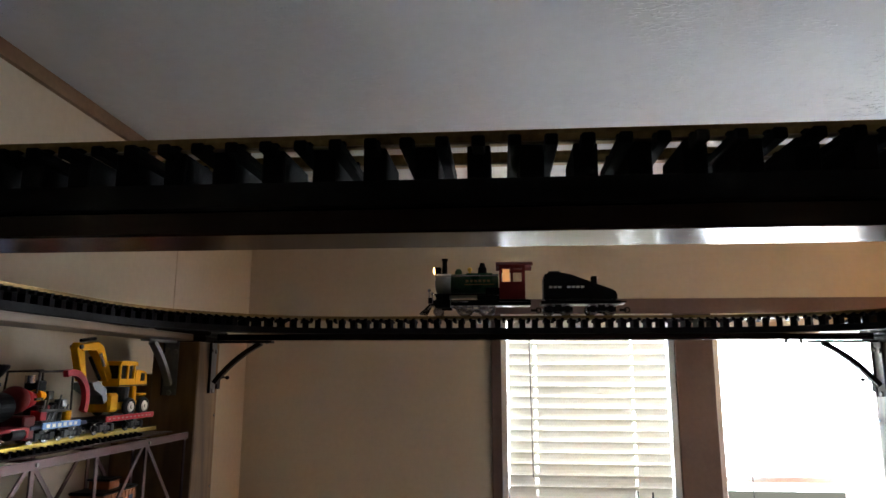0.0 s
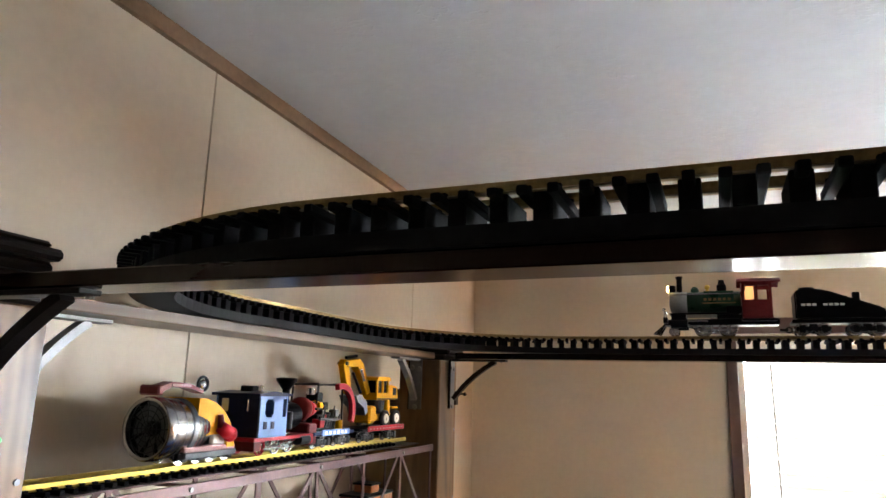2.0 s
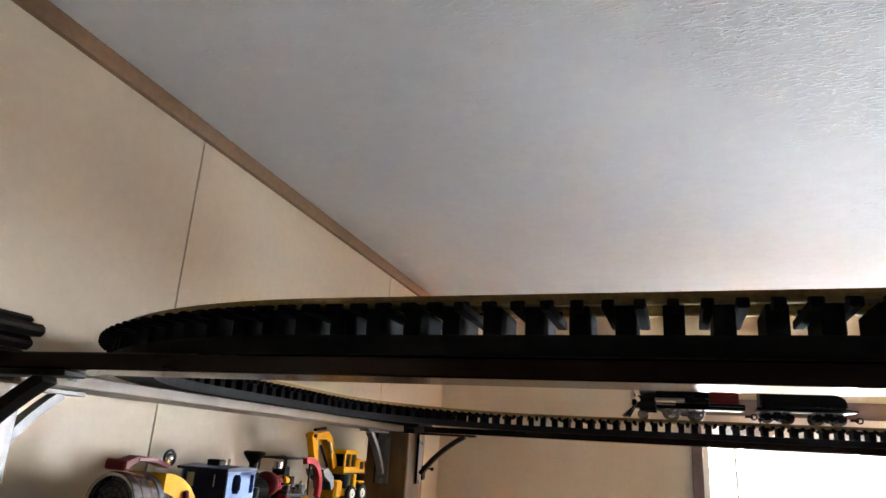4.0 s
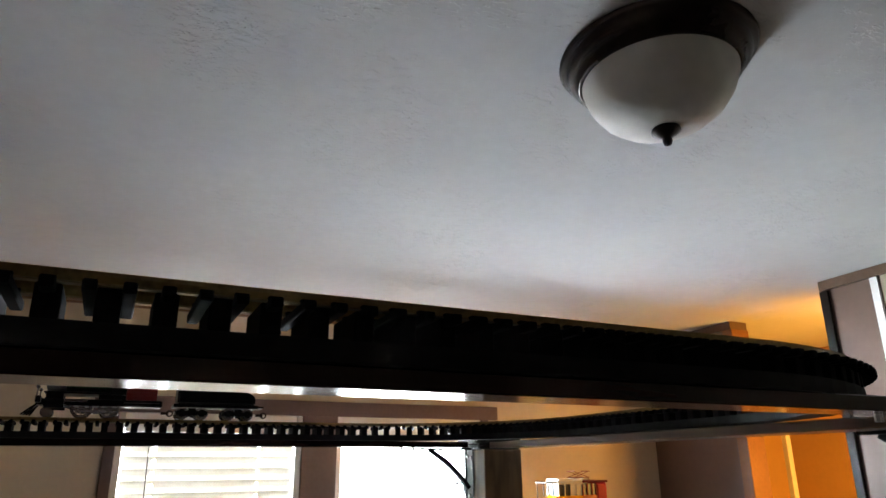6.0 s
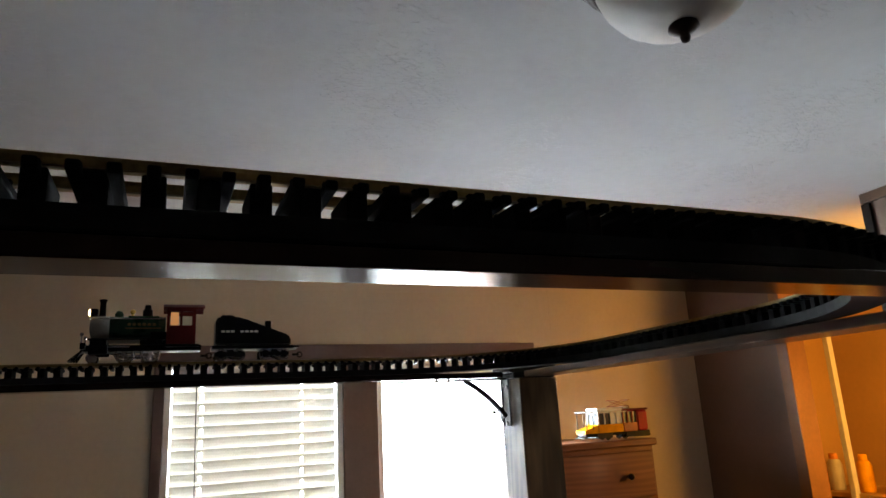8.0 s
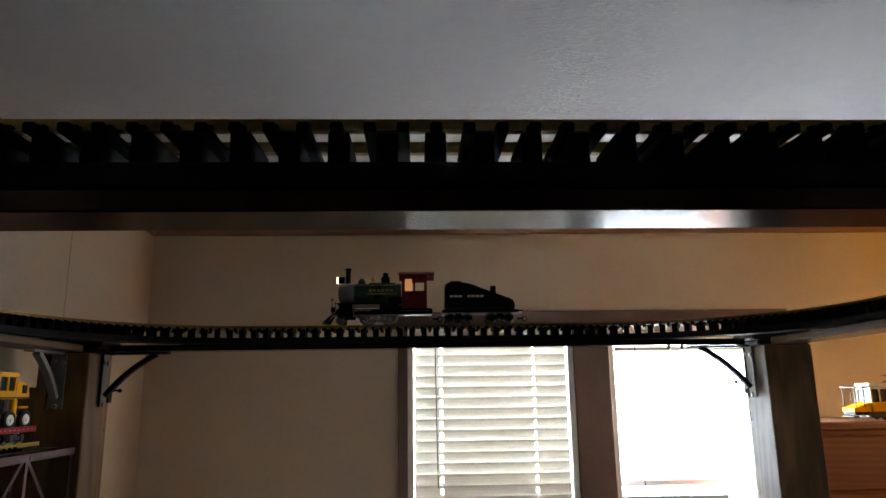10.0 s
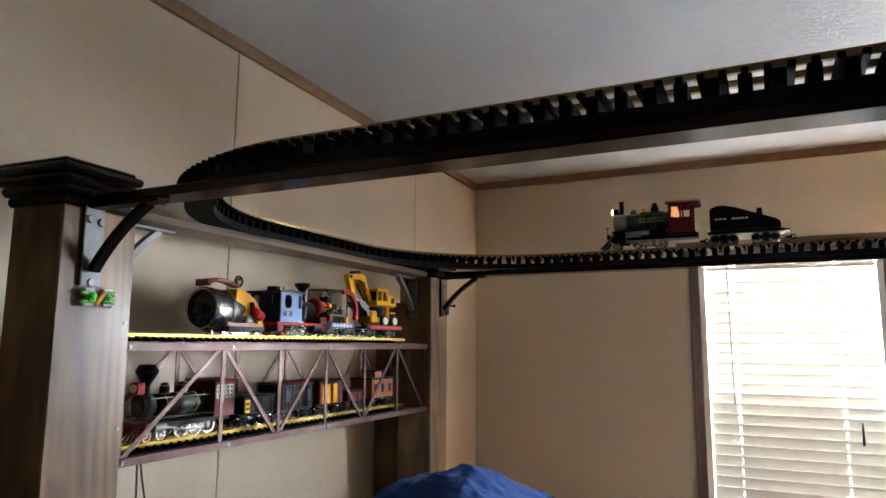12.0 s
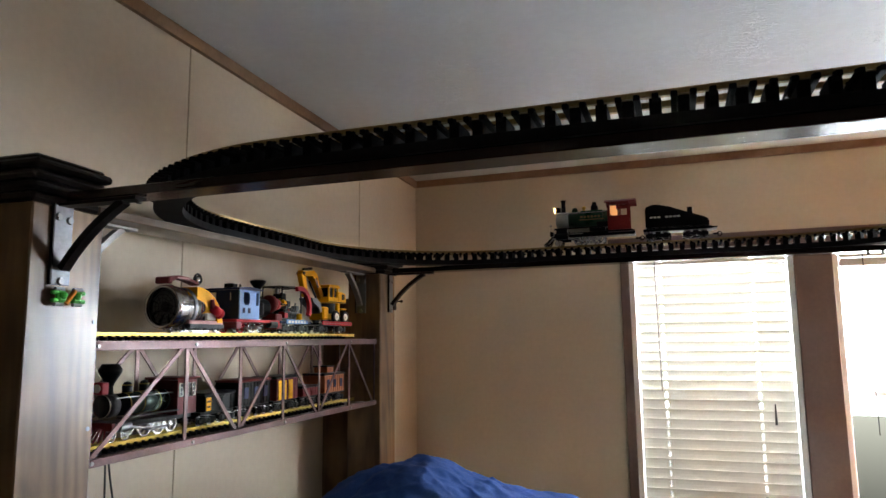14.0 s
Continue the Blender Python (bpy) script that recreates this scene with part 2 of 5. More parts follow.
CREAM = mat("cream_paint", (0.68, 0.64, 0.54), 0.4, 0, 0.08, 20, 200, 0.03)
JACKET = mat("pale_green_jacket", (0.09, 0.125, 0.105), 0.25, 0.4, 0.2, 20, 200, 0.03)
GREYPANE = mat("grey_pane", (0.10, 0.10, 0.11), 0.15, 0, 0.1, 20, 200, 0.02)
FROGG = mat("green_toy_plastic", (0.06, 0.42, 0.04), 0.35, 0, 0.15, 30, 200, 0.03)
FROGO = mat("orange_toy_plastic", (0.75, 0.28, 0.03), 0.35, 0, 0.12, 30, 200, 0.03)
RUBBER = mat("black_rubber", (0.02, 0.02, 0.02), 0.7, 0, 0.2, 30, 200, 0.1)
HEADLAMP = mat("lit_headlamp", (1.0, 0.62, 0.2), 0.3, 0, 0.02, 5, 20, 0, 100, 0, 9.0)
CABGLOW = mat("lit_cab_window", (1.0, 0.45, 0.16), 0.4, 0, 0.02, 5, 20, 0, 100, 0, 0.22)
BRONZE = mat("dark_bronze", (0.03, 0.02, 0.018), 0.3, 0.7, 0.3, 12, 120, 0.04)
ALABASTER = mat("alabaster_glass", (0.62, 0.60, 0.55), 0.5, 0, 0.12, 5, 25, 0.02, 80)


# ---- mesh tools ----
def part(name, bm, material, parent=None, label="", smooth=False):
    me = bpy.data.meshes.new(name)
    bmesh.ops.recalc_face_normals(bm, faces=bm.faces)
    if smooth:
        for f in bm.faces:
            f.smooth = True
    bm.to_mesh(me)
    bm.free()
    me.materials.append(material)
    ob = new(name, me)
    ob.parent = parent
    return tagged(ob, label)


def thing(name, label, category, group="", kind=""):
    return tagged(new(name), label, category, group, kind)


def bx(bm, lo, hi, bev=0.0):
    vs = bmesh.ops.create_cube(bm, size=1)["verts"]
    for v in vs:
        v.co = Vector([lo[i] + (v.co[i] + 0.5) * (hi[i] - lo[i]) for i in range(3)])
    if bev:
        es = list({e for v in vs for e in v.link_edges})
        bmesh.ops.bevel(bm, geom=es, offset=bev, segments=1, affect="EDGES")
    return bm


def box(lo, hi, bev=0.0):
    return bx(bmesh.new(), lo, hi, bev)


def cy(bm, a, b, r, r2=None, n=14):
    a, b = Vector(a), Vector(b)
    d = b - a
    m = Matrix.Translation((a + b) / 2) @ d.to_track_quat("Z", "Y").to_matrix().to_4x4()
    bmesh.ops.create_cone(bm, cap_ends=True, segments=n, radius1=r, radius2=r if r2 is None else r2, depth=d.length, matrix=m)
    return bm


def rod(a, b, r, r2=None, n=14):
    return cy(bmesh.new(), a, b, r, r2, n)


def ball(bm, c, r, sx=1, sy=1, sz=1, n=14):
    m = Matrix.Translation(c) @ Matrix.Diagonal((sx, sy, sz, 1))
    bmesh.ops.create_uvsphere(bm, u_segments=n, v_segments=max(6, n // 2), radius=r, matrix=m)
    return bm


def lathe(profile, n=32):
    """A turned shape round z, from (radius, height) pairs."""
    bm = bmesh.new()
    rings = [[bm.verts.new((r * math.cos(2 * math.pi * k / n), r * math.sin(2 * math.pi * k / n), z)) for k in range(n)] for r, z in profile]
    for a, b in zip(rings, rings[1:]):
        for k in range(n):
            bm.faces.new((a[k], a[(k + 1) % n], b[(k + 1) % n], b[k]))
    return bm


def ring(bm, c, axis, r, t, n=20, k=6):
    """A torus round an axis ('x', 'y' or 'z')."""
    vs = []
    for i in range(n):
        a = 2 * math.pi * i / n
        row = []
        for j in range(k):
            p = 2 * math.pi * j / k
            u, w, h = (r + t * math.cos(p)) * math.cos(a), (r + t * math.cos(p)) * math.sin(a), t * math.sin(p)
            row.append(bm.verts.new(Vector(c) + Vector({"x": (h, u, w), "y": (u, h, w), "z": (u, w, h)}[axis])))
        vs.append(row)
    for i in range(n):
        for j in range(k):
            bm.faces.new((vs[i][j], vs[(i + 1) % n][j], vs[(i + 1) % n][(j + 1) % k], vs[i][(j + 1) % k]))
    return bm


def sweep(path, section, closed=False):
    """A section of (sideways, height) corners drawn along (x, y, heading) stations."""
    bm = bmesh.new()
    rows = []
    for x, y, a in path:
        nx, ny = -math.sin(a), math.cos(a)
        rows.append([bm.verts.new((x + s * nx, y + s * ny, z)) for s, z in section])
    k = len(section)
    pairs = list(zip(rows, rows[1:])) + ([(rows[-1], rows[0])] if closed else [])
    for a, b in pairs:
        for j in range(k):
            bm.faces.new((a[j], a[(j + 1) % k], b[(j + 1) % k], b[j]))
    if not closed:
        bm.faces.new(rows[0])
        bm.faces.new(rows[-1])
    return bm


def prism(bm, outline, y0, y1):
    """An (x, z) outline given thickness in y."""
    a = [bm.verts.new((x, y0, z)) for x, z in outline]
    b = [bm.verts.new((x, y1, z)) for x, z in outline]
    bm.faces.new(a)
    bm.faces.new(b[::-1])
    for i in range(len(a)):
        j = (i + 1) % len(a)
        bm.faces.new((a[i], b[i], b[j], a[j]))
    return bm


def bar(bm, a, b, w, t):
    """A flat bar from a to b in an x-constant plane: w wide in that plane, t thick in x."""
    a, b = Vector(a), Vector(b)
    d = (b - a).normalized()
    s = Vector((0, -d.z, d.y)) * w / 2
    o = Vector((t / 2, 0, 0))
    q = [bm.verts.new(p + e * s + f * o) for p in (a, b) for e in (-1, 1) for f in (-1, 1)]
    for f in ((0, 1, 3, 2), (4, 6, 7, 5), (0, 2, 6, 4), (1, 5, 7, 3), (0, 4, 5, 1), (2, 3, 7, 6)):
        bm.faces.new([q[i] for i in f])
    return bm


# ---- room ----
RX, RY, RZ = 3.79, -5.0, 2.293
WX = 0.02
SLOPE = 0.026
HW = RZ - SLOPE * RY + 0.06


def slab(x0, x1, y0, y1, low, high):
    """A block whose faces follow the ceiling's slope, low and high metres above its underside."""
    bm = bmesh.new()
    bx(bm, (x0, y0, 0), (x1, y1, 1))
    for v in bm.verts:
        v.co.z = RZ - SLOPE * v.co.y + (high if v.co.z > 0.5 else low)
    return bm


bm = bmesh.new()
for lo, hi in (((-0.1, 0, 0), (W1[0], 0.11, RZ)), ((W1[1], 0, 0), (W2[0], 0.11, RZ)), ((W2[1], 0, 0), (RX + 0.1, 0.11, RZ)),
               ((W1[0], 0, 0), (W1[1], 0.11, WZ[0])), ((W2[0], 0, 0), (W2[1], 0.11, WZ[0])),
               ((W1[0], 0, WZ[1]), (W1[1], 0.11, RZ)), ((W2[0], 0, WZ[1]), (W2[1], 0.11, RZ))):
    bx(bm, lo, hi)
tagged(part("wall_north", bm, WALL), "beige vinyl-panelled wall with two windows", "wall", kind="structure")
wall_w = tagged(thing("wall_west", "beige vinyl wall panels with narrow seams", "wall"), kind="structure")
seams = (-4.02, -2.90, -1.796, -0.68)
edges = [RY - 0.1, *seams, 0.0]
for a, b in zip(edges, edges[1:]):
    part("panel", box((-0.1, a + 0.0025, 0), (WX, b - (0.0025 if b < 0 else 0), HW)), WALL, wall_w)
for s in seams:
    part("seam_strip", box((-0.1, s - 0.0025, 0), (WX - 0.004, s + 0.0025, HW)), CASING, wall_w)
# Unseen wall, given the darkened panel colour to hold down bounced light.
tagged(part("wall_south", box((-0.1, RY - 0.1, 0), (RX + 0.1, RY, HW)), EASTW), "unseen plain wall, kept dark brown to cut bounced light", "wall", kind="structure")
DY0, DY1, EX = -1.246, -0.61, 3.572
bm = bmesh.new()
for x, a, b in ((RX, DY1, 0), (EX, RY, DY0)):
    bx(bm, (x, a, 0), (RX + 0.1, b, 0.5))
    for v in bm.verts:
        if v.co.z > 0.4:
            v.co.z = RZ - SLOPE * v.co.y - 0.0002
tagged(part("wall_east", bm, EASTW), "panelled wall with an open passage, its shade put into the dark brown", "wall", kind="structure")
tagged(part("ceiling", slab(0, RX + 0.1, RY, 0.11, 0, 0.1), CEIL), "white stamped-texture ceiling", "ceiling", kind="structure")
tagged(part("floor", box((-0.1, RY - 0.1, -0.1), (RX + 0.1, 0.11, 0)), CARPET), "brown carpet floor", "floor", kind="structure")
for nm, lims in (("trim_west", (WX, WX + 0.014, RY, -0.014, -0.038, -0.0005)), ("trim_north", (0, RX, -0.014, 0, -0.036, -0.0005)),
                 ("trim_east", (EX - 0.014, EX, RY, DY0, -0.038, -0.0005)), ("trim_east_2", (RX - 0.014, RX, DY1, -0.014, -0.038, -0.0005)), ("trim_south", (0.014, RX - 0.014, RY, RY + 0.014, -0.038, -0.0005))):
    tagged(part(nm, slab(*lims), SHADETRIM if "east" in nm else TRIM), "flat brown ceiling trim", "trim", kind="structure")
side = thing("wall_east_panelling", "pale vinyl panels beside the passage", "wall", kind="structure")
part("batten", slab(EX - 0.012, EX - 0.0005, -1.474, -1.446, -RZ, -0.039), WHITE, side, "narrow white batten")
for a, b in ((-2.62, -1.484), (-3.83, -2.625), (RY + 0.014, -3.835)):
    part("panel", slab(EX - 0.008, EX - 0.0005, a, b, -RZ + 0.005, -0.039), HALLDOOR, side)
for x in (1.05, 1.91, 2.9):
    part("panel_seam", box((x, -0.0012, 1.93), (x + 0.004, 0.001, RZ - 0.036)), WALL, bpy.data.objects["wall_north"])

# hall behind the doorway
HX = RX + 0.1
HZ = RZ + 0.1
bm = bmesh.new()
bx(bm, (HX + 1.0, -2.2, 0), (HX + 1.1, 0.11, HZ))
bx(bm, (HX, -2.3, 0), (HX + 1.1, -2.2, HZ))
bx(bm, (HX, 0.01, 0), (HX + 1.1, 0.11, HZ))
tagged(part("hall_wall", bm, HALLWALL), "warmly lit painted walls behind the doorway", "wall", kind="structure")
tagged(part("hall_floor", box((HX, -2.3, -0.1), (HX + 1.1, 0.11, 0)), CARPET), "brown carpet behind the doorway", "floor", kind="structure")
tagged(part("hall_ceiling", slab(HX, HX + 1.1, -2.3, 0.11, 0.001, 0.1), CEIL), "white ceiling behind the doorway", "ceiling", kind="structure")
casing = thing("door_casing", "brown door casing round the lit doorway", "trim", kind="structure")
part("jamb", box((RX - 0.012, DY1 - 0.004, 0), (RX + 0.104, DY1 + 0.055, 2.27), 0.002), JAMBW, casing)
# Near-black wood here paints in the shadow gap at the passage's south edge.
part("jamb", box((EX - 0.012, DY0 - 0.03, 0), (RX + 0.104, DY0 + 0.004, 2.285), 0.002), CAPW, casing)
closet = thing("linen_cupboard", "tall warm-painted cupboard with an open shelf", "cupboard")
part("side_panel", box((4.47, -0.025, 0), (4.84, 0.005, 2.1), 0.003), HALLWALL, closet)
part("side_panel", box((4.47, -1.32, 0), (4.84, -1.29, 2.1), 0.003), HALLWALL, closet)
part("back_panel", box((4.82, -1.29, 0), (4.84, -0.025, 2.1)), HALLWALL, closet)
part("face_strip", box((4.45, -0.30, 0.08), (4.485, -0.268, 2.1), 0.003), CREAM, closet, "pale face strip")
part("shelf", box((4.47, -1.29, 1.06), (4.82, -0.025, 1.085), 0.003), HALLWALL, closet)
part("base", box((4.47, -1.29, 0), (4.82, -0.025, 0.08)), HALLWALL, closet)
for y, m, cap in ((-0.117, CREAM, FROGO), (-0.29, YELLOW, YELLOW), (-0.46, CREAM, CREAM)):
    bottle = thing("bottle", "plastic bottle with a round cap on the cupboard shelf", "bottle", "bottles on the shelf")
    b = part("body", lathe([(0, 0), (0.036, 0), (0.038, 0.01), (0.038, 0.13), (0.028, 0.155), (0.018, 0.16), (0, 0.16)], 20), m, bottle, smooth=True)
    part("cap", lathe([(0, 0.16), (0.022, 0.16), (0.022, 0.185), (0.018, 0.19), (0, 0.19)], 16), cap, bottle)
    bottle.matrix_basis = pose(4.56, y, 1.085)


# ---- windows ----
def window(name, x0, x1, lowered):
    z0, z1 = WZ
    w = thing(name, "white vinyl sash window with brown casing", "window", kind="structure")
    for a, b in ((x0, x0 + 0.025), (x1 - 0.025, x1)):
        part("window_frame", box((a, 0.0, z0), (b, 0.1, z1), 0.003), WHITE, w)
    part("window_frame", box((x0 + 0.025, 0.0, z0), (x1 - 0.025, 0.1, z0 + 0.03), 0.003), WHITE, w)
    part("window_frame", box((x0 + 0.025, 0.0, z1 - 0.03), (x1 - 0.025, 0.1, z1), 0.003), WHITE, w)
    part("meeting_rail", box((x0 + 0.025, 0.06, 1.172), (x1 - 0.025, 0.085, 1.197), 0.003), WHITE, w)
    for a, b in ((z0 + 0.03, 1.172), (1.197, z1 - 0.03)):
        p = part("pane", box((x0 + 0.025, 0.07, a), (x1 - 0.025, 0.074, b)), GLASS, w)
        p.visible_shadow = False
    if lowered:
        part("insect_screen", box((x0 + 0.025, 0.092, z0 + 0.03), (x1 - 0.025, 0.0925, 1.165)), SCREEN, w)
    return w


window("window_1", *W1, True)
window("window_2", *W2, False)
trim = thing("window_casing", "flat brown boards round the pair of windows", "trim", kind="structure")
part("head_board", box((1.033, -0.016, WZ[1]), (2.79, 0, 1.912), 0.002), CASING, trim)
for a, b in ((W1[0] - 0.04, W1[0]), (W1[1], W2[0]), (W2[1], W2[1] + 0.04)):
    part("side_board", box((a, -0.014, WZ[0] - 0.08), (b, 0, WZ[1]), 0.002), CASING, trim)
part("sill_board", box((1.033, -0.05, WZ[0] - 0.12), (2.79, 0, WZ[0] - 0.08), 0.004), CASING, trim)


def blind(x0, x1, bottom, label):
    """Faux-wood blind: head rail, slats tilted room edge down, ladder tapes, lift cord."""
    z1 = WZ[1]
    b = thing("venetian_blind", label, "blind")
    part("head_rail", box((x0 + 0.028, -0.002, z1 - 0.075), (x1 - 0.028, 0.05, z1 - 0.031), 0.003), WHITE, b)
    pitch, depth, tilt = 0.0445, 0.05, radians(-79)
    sm = bmesh.new()
    steps = [(-0.5, 0), (-0.25, 0.0022), (0, 0.003), (0.25, 0.0022), (0.5, 0)]
    c, s = math.cos(tilt), math.sin(tilt)
    wide = x1 - x0
    xs = (x0 + 0.03, x0 + 0.2 * wide - 0.006, x0 + 0.2 * wide + 0.006, x0 + 0.76 * wide - 0.006, x0 + 0.76 * wide + 0.006, x1 - 0.03)
    rows = []
    for u, cam_ in steps:
        for th in (0, -0.0022):
            yy, zz = u * depth * c - (cam_ + th) * s, u * depth * s + (cam_ + th) * c
            rows.append([sm.verts.new((x, yy, zz)) for x in xs])
    top, low = rows[0::2], rows[1::2]
    for i in range(4):
        for k in range(5):
            if k in (1, 3) and i in (1, 2):
                continue
            for q in (top, low):
                sm.faces.new((q[i][k], q[i][k + 1], q[i + 1][k + 1], q[i + 1][k]))
    for k in (1, 3):
        for i, j, p, r in ((1, 1, k, k + 1), (3, 3, k, k + 1), (1, 2, k, k), (2, 3, k, k), (1, 2, k + 1, k + 1), (2, 3, k + 1, k + 1)):
            sm.faces.new((top[i][p], top[j][r], low[j][r], low[i][p]))
    for i in (0, 4):
        for k in range(5):
            sm.faces.new((top[i][k], top[i][k + 1], low[i][k + 1], low[i][k]))
    for k in (0, 5):
        sm.faces.new([r[k] for r in top] + [r[k] for r in reversed(low)])
    first = part("slat", sm, SLAT, b)
    first.location = (0, 0.022, z1 - 0.1)
    n = 1
    while z1 - 0.1 - n * pitch > bottom:
        o = new("slat", first.data)
        o.parent, o.location = b, (0, 0.022, z1 - 0.1 - n * pitch)
        n += 1
    for fx in (0.2, 0.76):
        tape = bmesh.new()
        x = x0 + fx * (x1 - x0)
        for yy in (-0.004, 0.048):
            cy(tape, (x, yy, bottom), (x, yy, z1 - 0.075), 0.0012, n=6)
        part("ladder_cord", tape, WHITE, b)
    part("bottom_rail", box((x0 + 0.03, 0.0, bottom - 0.03), (x1 - 0.03, 0.045, bottom - 0.012), 0.003), WHITE, b)
    return b


bl = blind(W1[0], W1[1], 0.62, "white slatted blind lowered over the window")
part("tilt_cord", rod((W1[0] + 0.125, -0.008, 1.19), (W1[0] + 0.118, -0.006, WZ[1] - 0.06), 0.0022, n=8), DKGREY, bl, "dark tilt cord")
part("cord_tassel", rod((W1[0] + 0.595, -0.008, 1.05), (W1[0] + 0.595, -0.008, 1.14), 0.006, 0.003, 10), DKGREY, bl, "grey cord tassel")
raised = thing("raised_blind", "white slatted blind drawn up to the head of its window", "blind")
part("head_rail", box((W2[0] + 0.028, -0.002, WZ[1] - 0.075), (W2[1] - 0.028, 0.05, WZ[1] - 0.031), 0.003), WHITE, raised)
for k in range(9):
    part("slat", box((W2[0] + 0.03, -0.002, WZ[1] - 0.082 - k * 0.004), (W2[1] - 0.03, 0.048, WZ[1] - 0.079 - k * 0.004)), WHITE, raised)
part("lift_cord", rod((W2[0] + 0.12, -0.006, 1.02), (W2[0] + 0.117, -0.006, WZ[1] - 0.06), 0.002, n=8), DKGREY, raised, "thin grey cord")


# ---- four-post bed with the railway ----
PX = ((0.143, 0.278), (2.148, 2.283))
PY = ((-2.479, -2.3155), (-1.019, -0.882))
ZB = 1.696
RT = 1.764


def bed_post(x, y, d, flip_x, flip_y):
    """A post whose cap leans away from the track: flip_x and flip_y turn its lean round."""
    p = thing("bed_post", "square stained pine bed post with a stepped dark cap", "bed post", "posts of the bed")
    w = 0.135

    def block(lo, hi, bev, material, name):
        lo, hi = list(lo), list(hi)
        if flip_x:
            lo[0], hi[0] = w - hi[0], w - lo[0]
        if flip_y:
            lo[1], hi[1] = d - hi[1], d - lo[1]
        part(name, box(lo, hi, bev), material, p)

    block((0, 0, 0), (w, d, 1.690), 0.003, POSTW, "shaft")
    block((-0.008, -0.008, 1.690), (w + 0.008, d - 0.018, 1.708), 0.005, CAPW, "moulding")
    block((-0.016, -0.017, 1.708), (w + 0.018, d - 0.022, 1.727), 0.006, CAPW, "neck")
    block((-0.024, -0.026, 1.727), (w + 0.03, d - 0.026, 1.743), 0.006, CAPW, "moulding")
    block((-0.032, -0.036, 1.743), (w + 0.044, d - 0.026, 1.758), 0.005, CAPW, "cap_board")
    block((-0.024, -0.029, 1.758), (w + 0.034, d - 0.036, 1.767), 0.005, CAPW, "cap_top")
    fx = -0.002 if flip_x else w - 0.001
    for z in (1.28, 1.48):
        part("screw_head", rod((fx, d - 0.012, z), (fx + 0.003, d - 0.012, z), 0.004, n=10), SCREW, p)
    p.matrix_basis = pose(x, y, 0)
    return p


for i in (0, 1):
    for j in (0, 1):
        post = bed_post(PX[i][0], PY[j][0], PY[j][1] - PY[j][0], i == 1, j == 1)
        if i == 0 and j == 0:
            # this post is twisted a little towards the windows
            post.matrix_basis = pose(PX[0][1], -2.41, 0, 0, 0, 3) @ pose(PX[0][0] - PX[0][1], PY[0][0] + 2.41, 0)
# Added board: takes the place of the dark shadow between far post and wall.
tagged(part("wall_spacer", box((WX + 0.001, PY[1][0] + 0.03, 0.3), (0.142, PY[1][0] + 0.1, 1.6), 0.003), POSTW), "brown board standing in for the shade between bed post and wall", "board")


def bracket(m, length=0.18, brace_steel=None):
    """Iron shelf bracket: wall leg, arm, bowed brace, screws. Built against x = 0, arm along +x, top at z = 0."""
    b = thing("shelf_bracket", "black iron shelf bracket with a bowed brace on a bed post", "bracket", "shelf brackets")
    part("leg", box((0, -0.02, -0.15), (0.004, 0.02, -0.001), 0.001), STEELG, b, "grey steel leg plate")
    part("arm", box((0, -0.014, -0.006), (length, 0.014, 0), 0.001), brace_steel or IRON, b)
    part("edge_strip", box((0, -0.0235, -0.15), (0.007, -0.0205, -0.001)), IRON, b)
    br = bmesh.new()
    rows = []
    for k in range(11):
        a = k / 10 * math.pi / 2
        f = k / 10
        px, pz = 0.010 + (length - 0.045) * (0.72 * f + 0.28 * (1 - math.cos(a))), -0.121 + 0.115 * (0.72 * f + 0.28 * math.sin(a))
        rows.append((px, pz))
    prev = None
    for k, (px, pz) in enumerate(rows):
        q0, q1 = rows[max(0, k - 1)], rows[min(10, k + 1)]
        t = Vector((q1[0] - q0[0], q1[1] - q0[1])).normalized()
        nx, nz_ = -t.y * 0.0065, t.x * 0.0065
        cur = [br.verts.new((px + e * nx, yy, pz + e * nz_)) for e, yy in ((-1, -0.009), (1, -0.009), (1, 0.009), (-1, 0.009))]
        if prev:
            for j in range(4):
                br.faces.new((prev[j], prev[(j + 1) % 4], cur[(j + 1) % 4], cur[j]))
        else:
            br.faces.new(cur)
        prev = cur
    br.faces.new(prev)
    part("brace", br, brace_steel or IRON, b)
    for yy, zz in ((-0.012, -0.026), (0.012, -0.03), (0, -0.143)):
        part("screw", rod((0.003, yy, zz), (0.008, yy, zz), 0.008, 0.006, 12), SCREW, b)
    b.matrix_basis = m
    return b


NBY, FBY = (-2.428, -2.371), (-0.955, -0.892)
b0 = bracket(pose(0.279, -2.415, ZB - 0.001))
for m in (pose(0.279, -0.93, ZB - 0.001), pose(2.147, -2.405, ZB - 0.001, 0, 0, 180), pose(2.147, -0.93, ZB - 0.001, 0, 0, 180)):
    copy_thing(b0, m)
b1 = bracket(pose(0.2, PY[0][1] + 0.001, 1.691, 0, 0, 90), 0.15, GALV)
tagged(b1, "galvanised steel shelf bracket under the pine plank", "bracket", "shelf brackets")
copy_thing(b1, pose(0.2, PY[1][0] - 0.001, 1.691, 0, 0, -90))
bracket(pose(2.233, PY[0][1] + 0.001, 1.691, 0, 0, 90), 0.15)
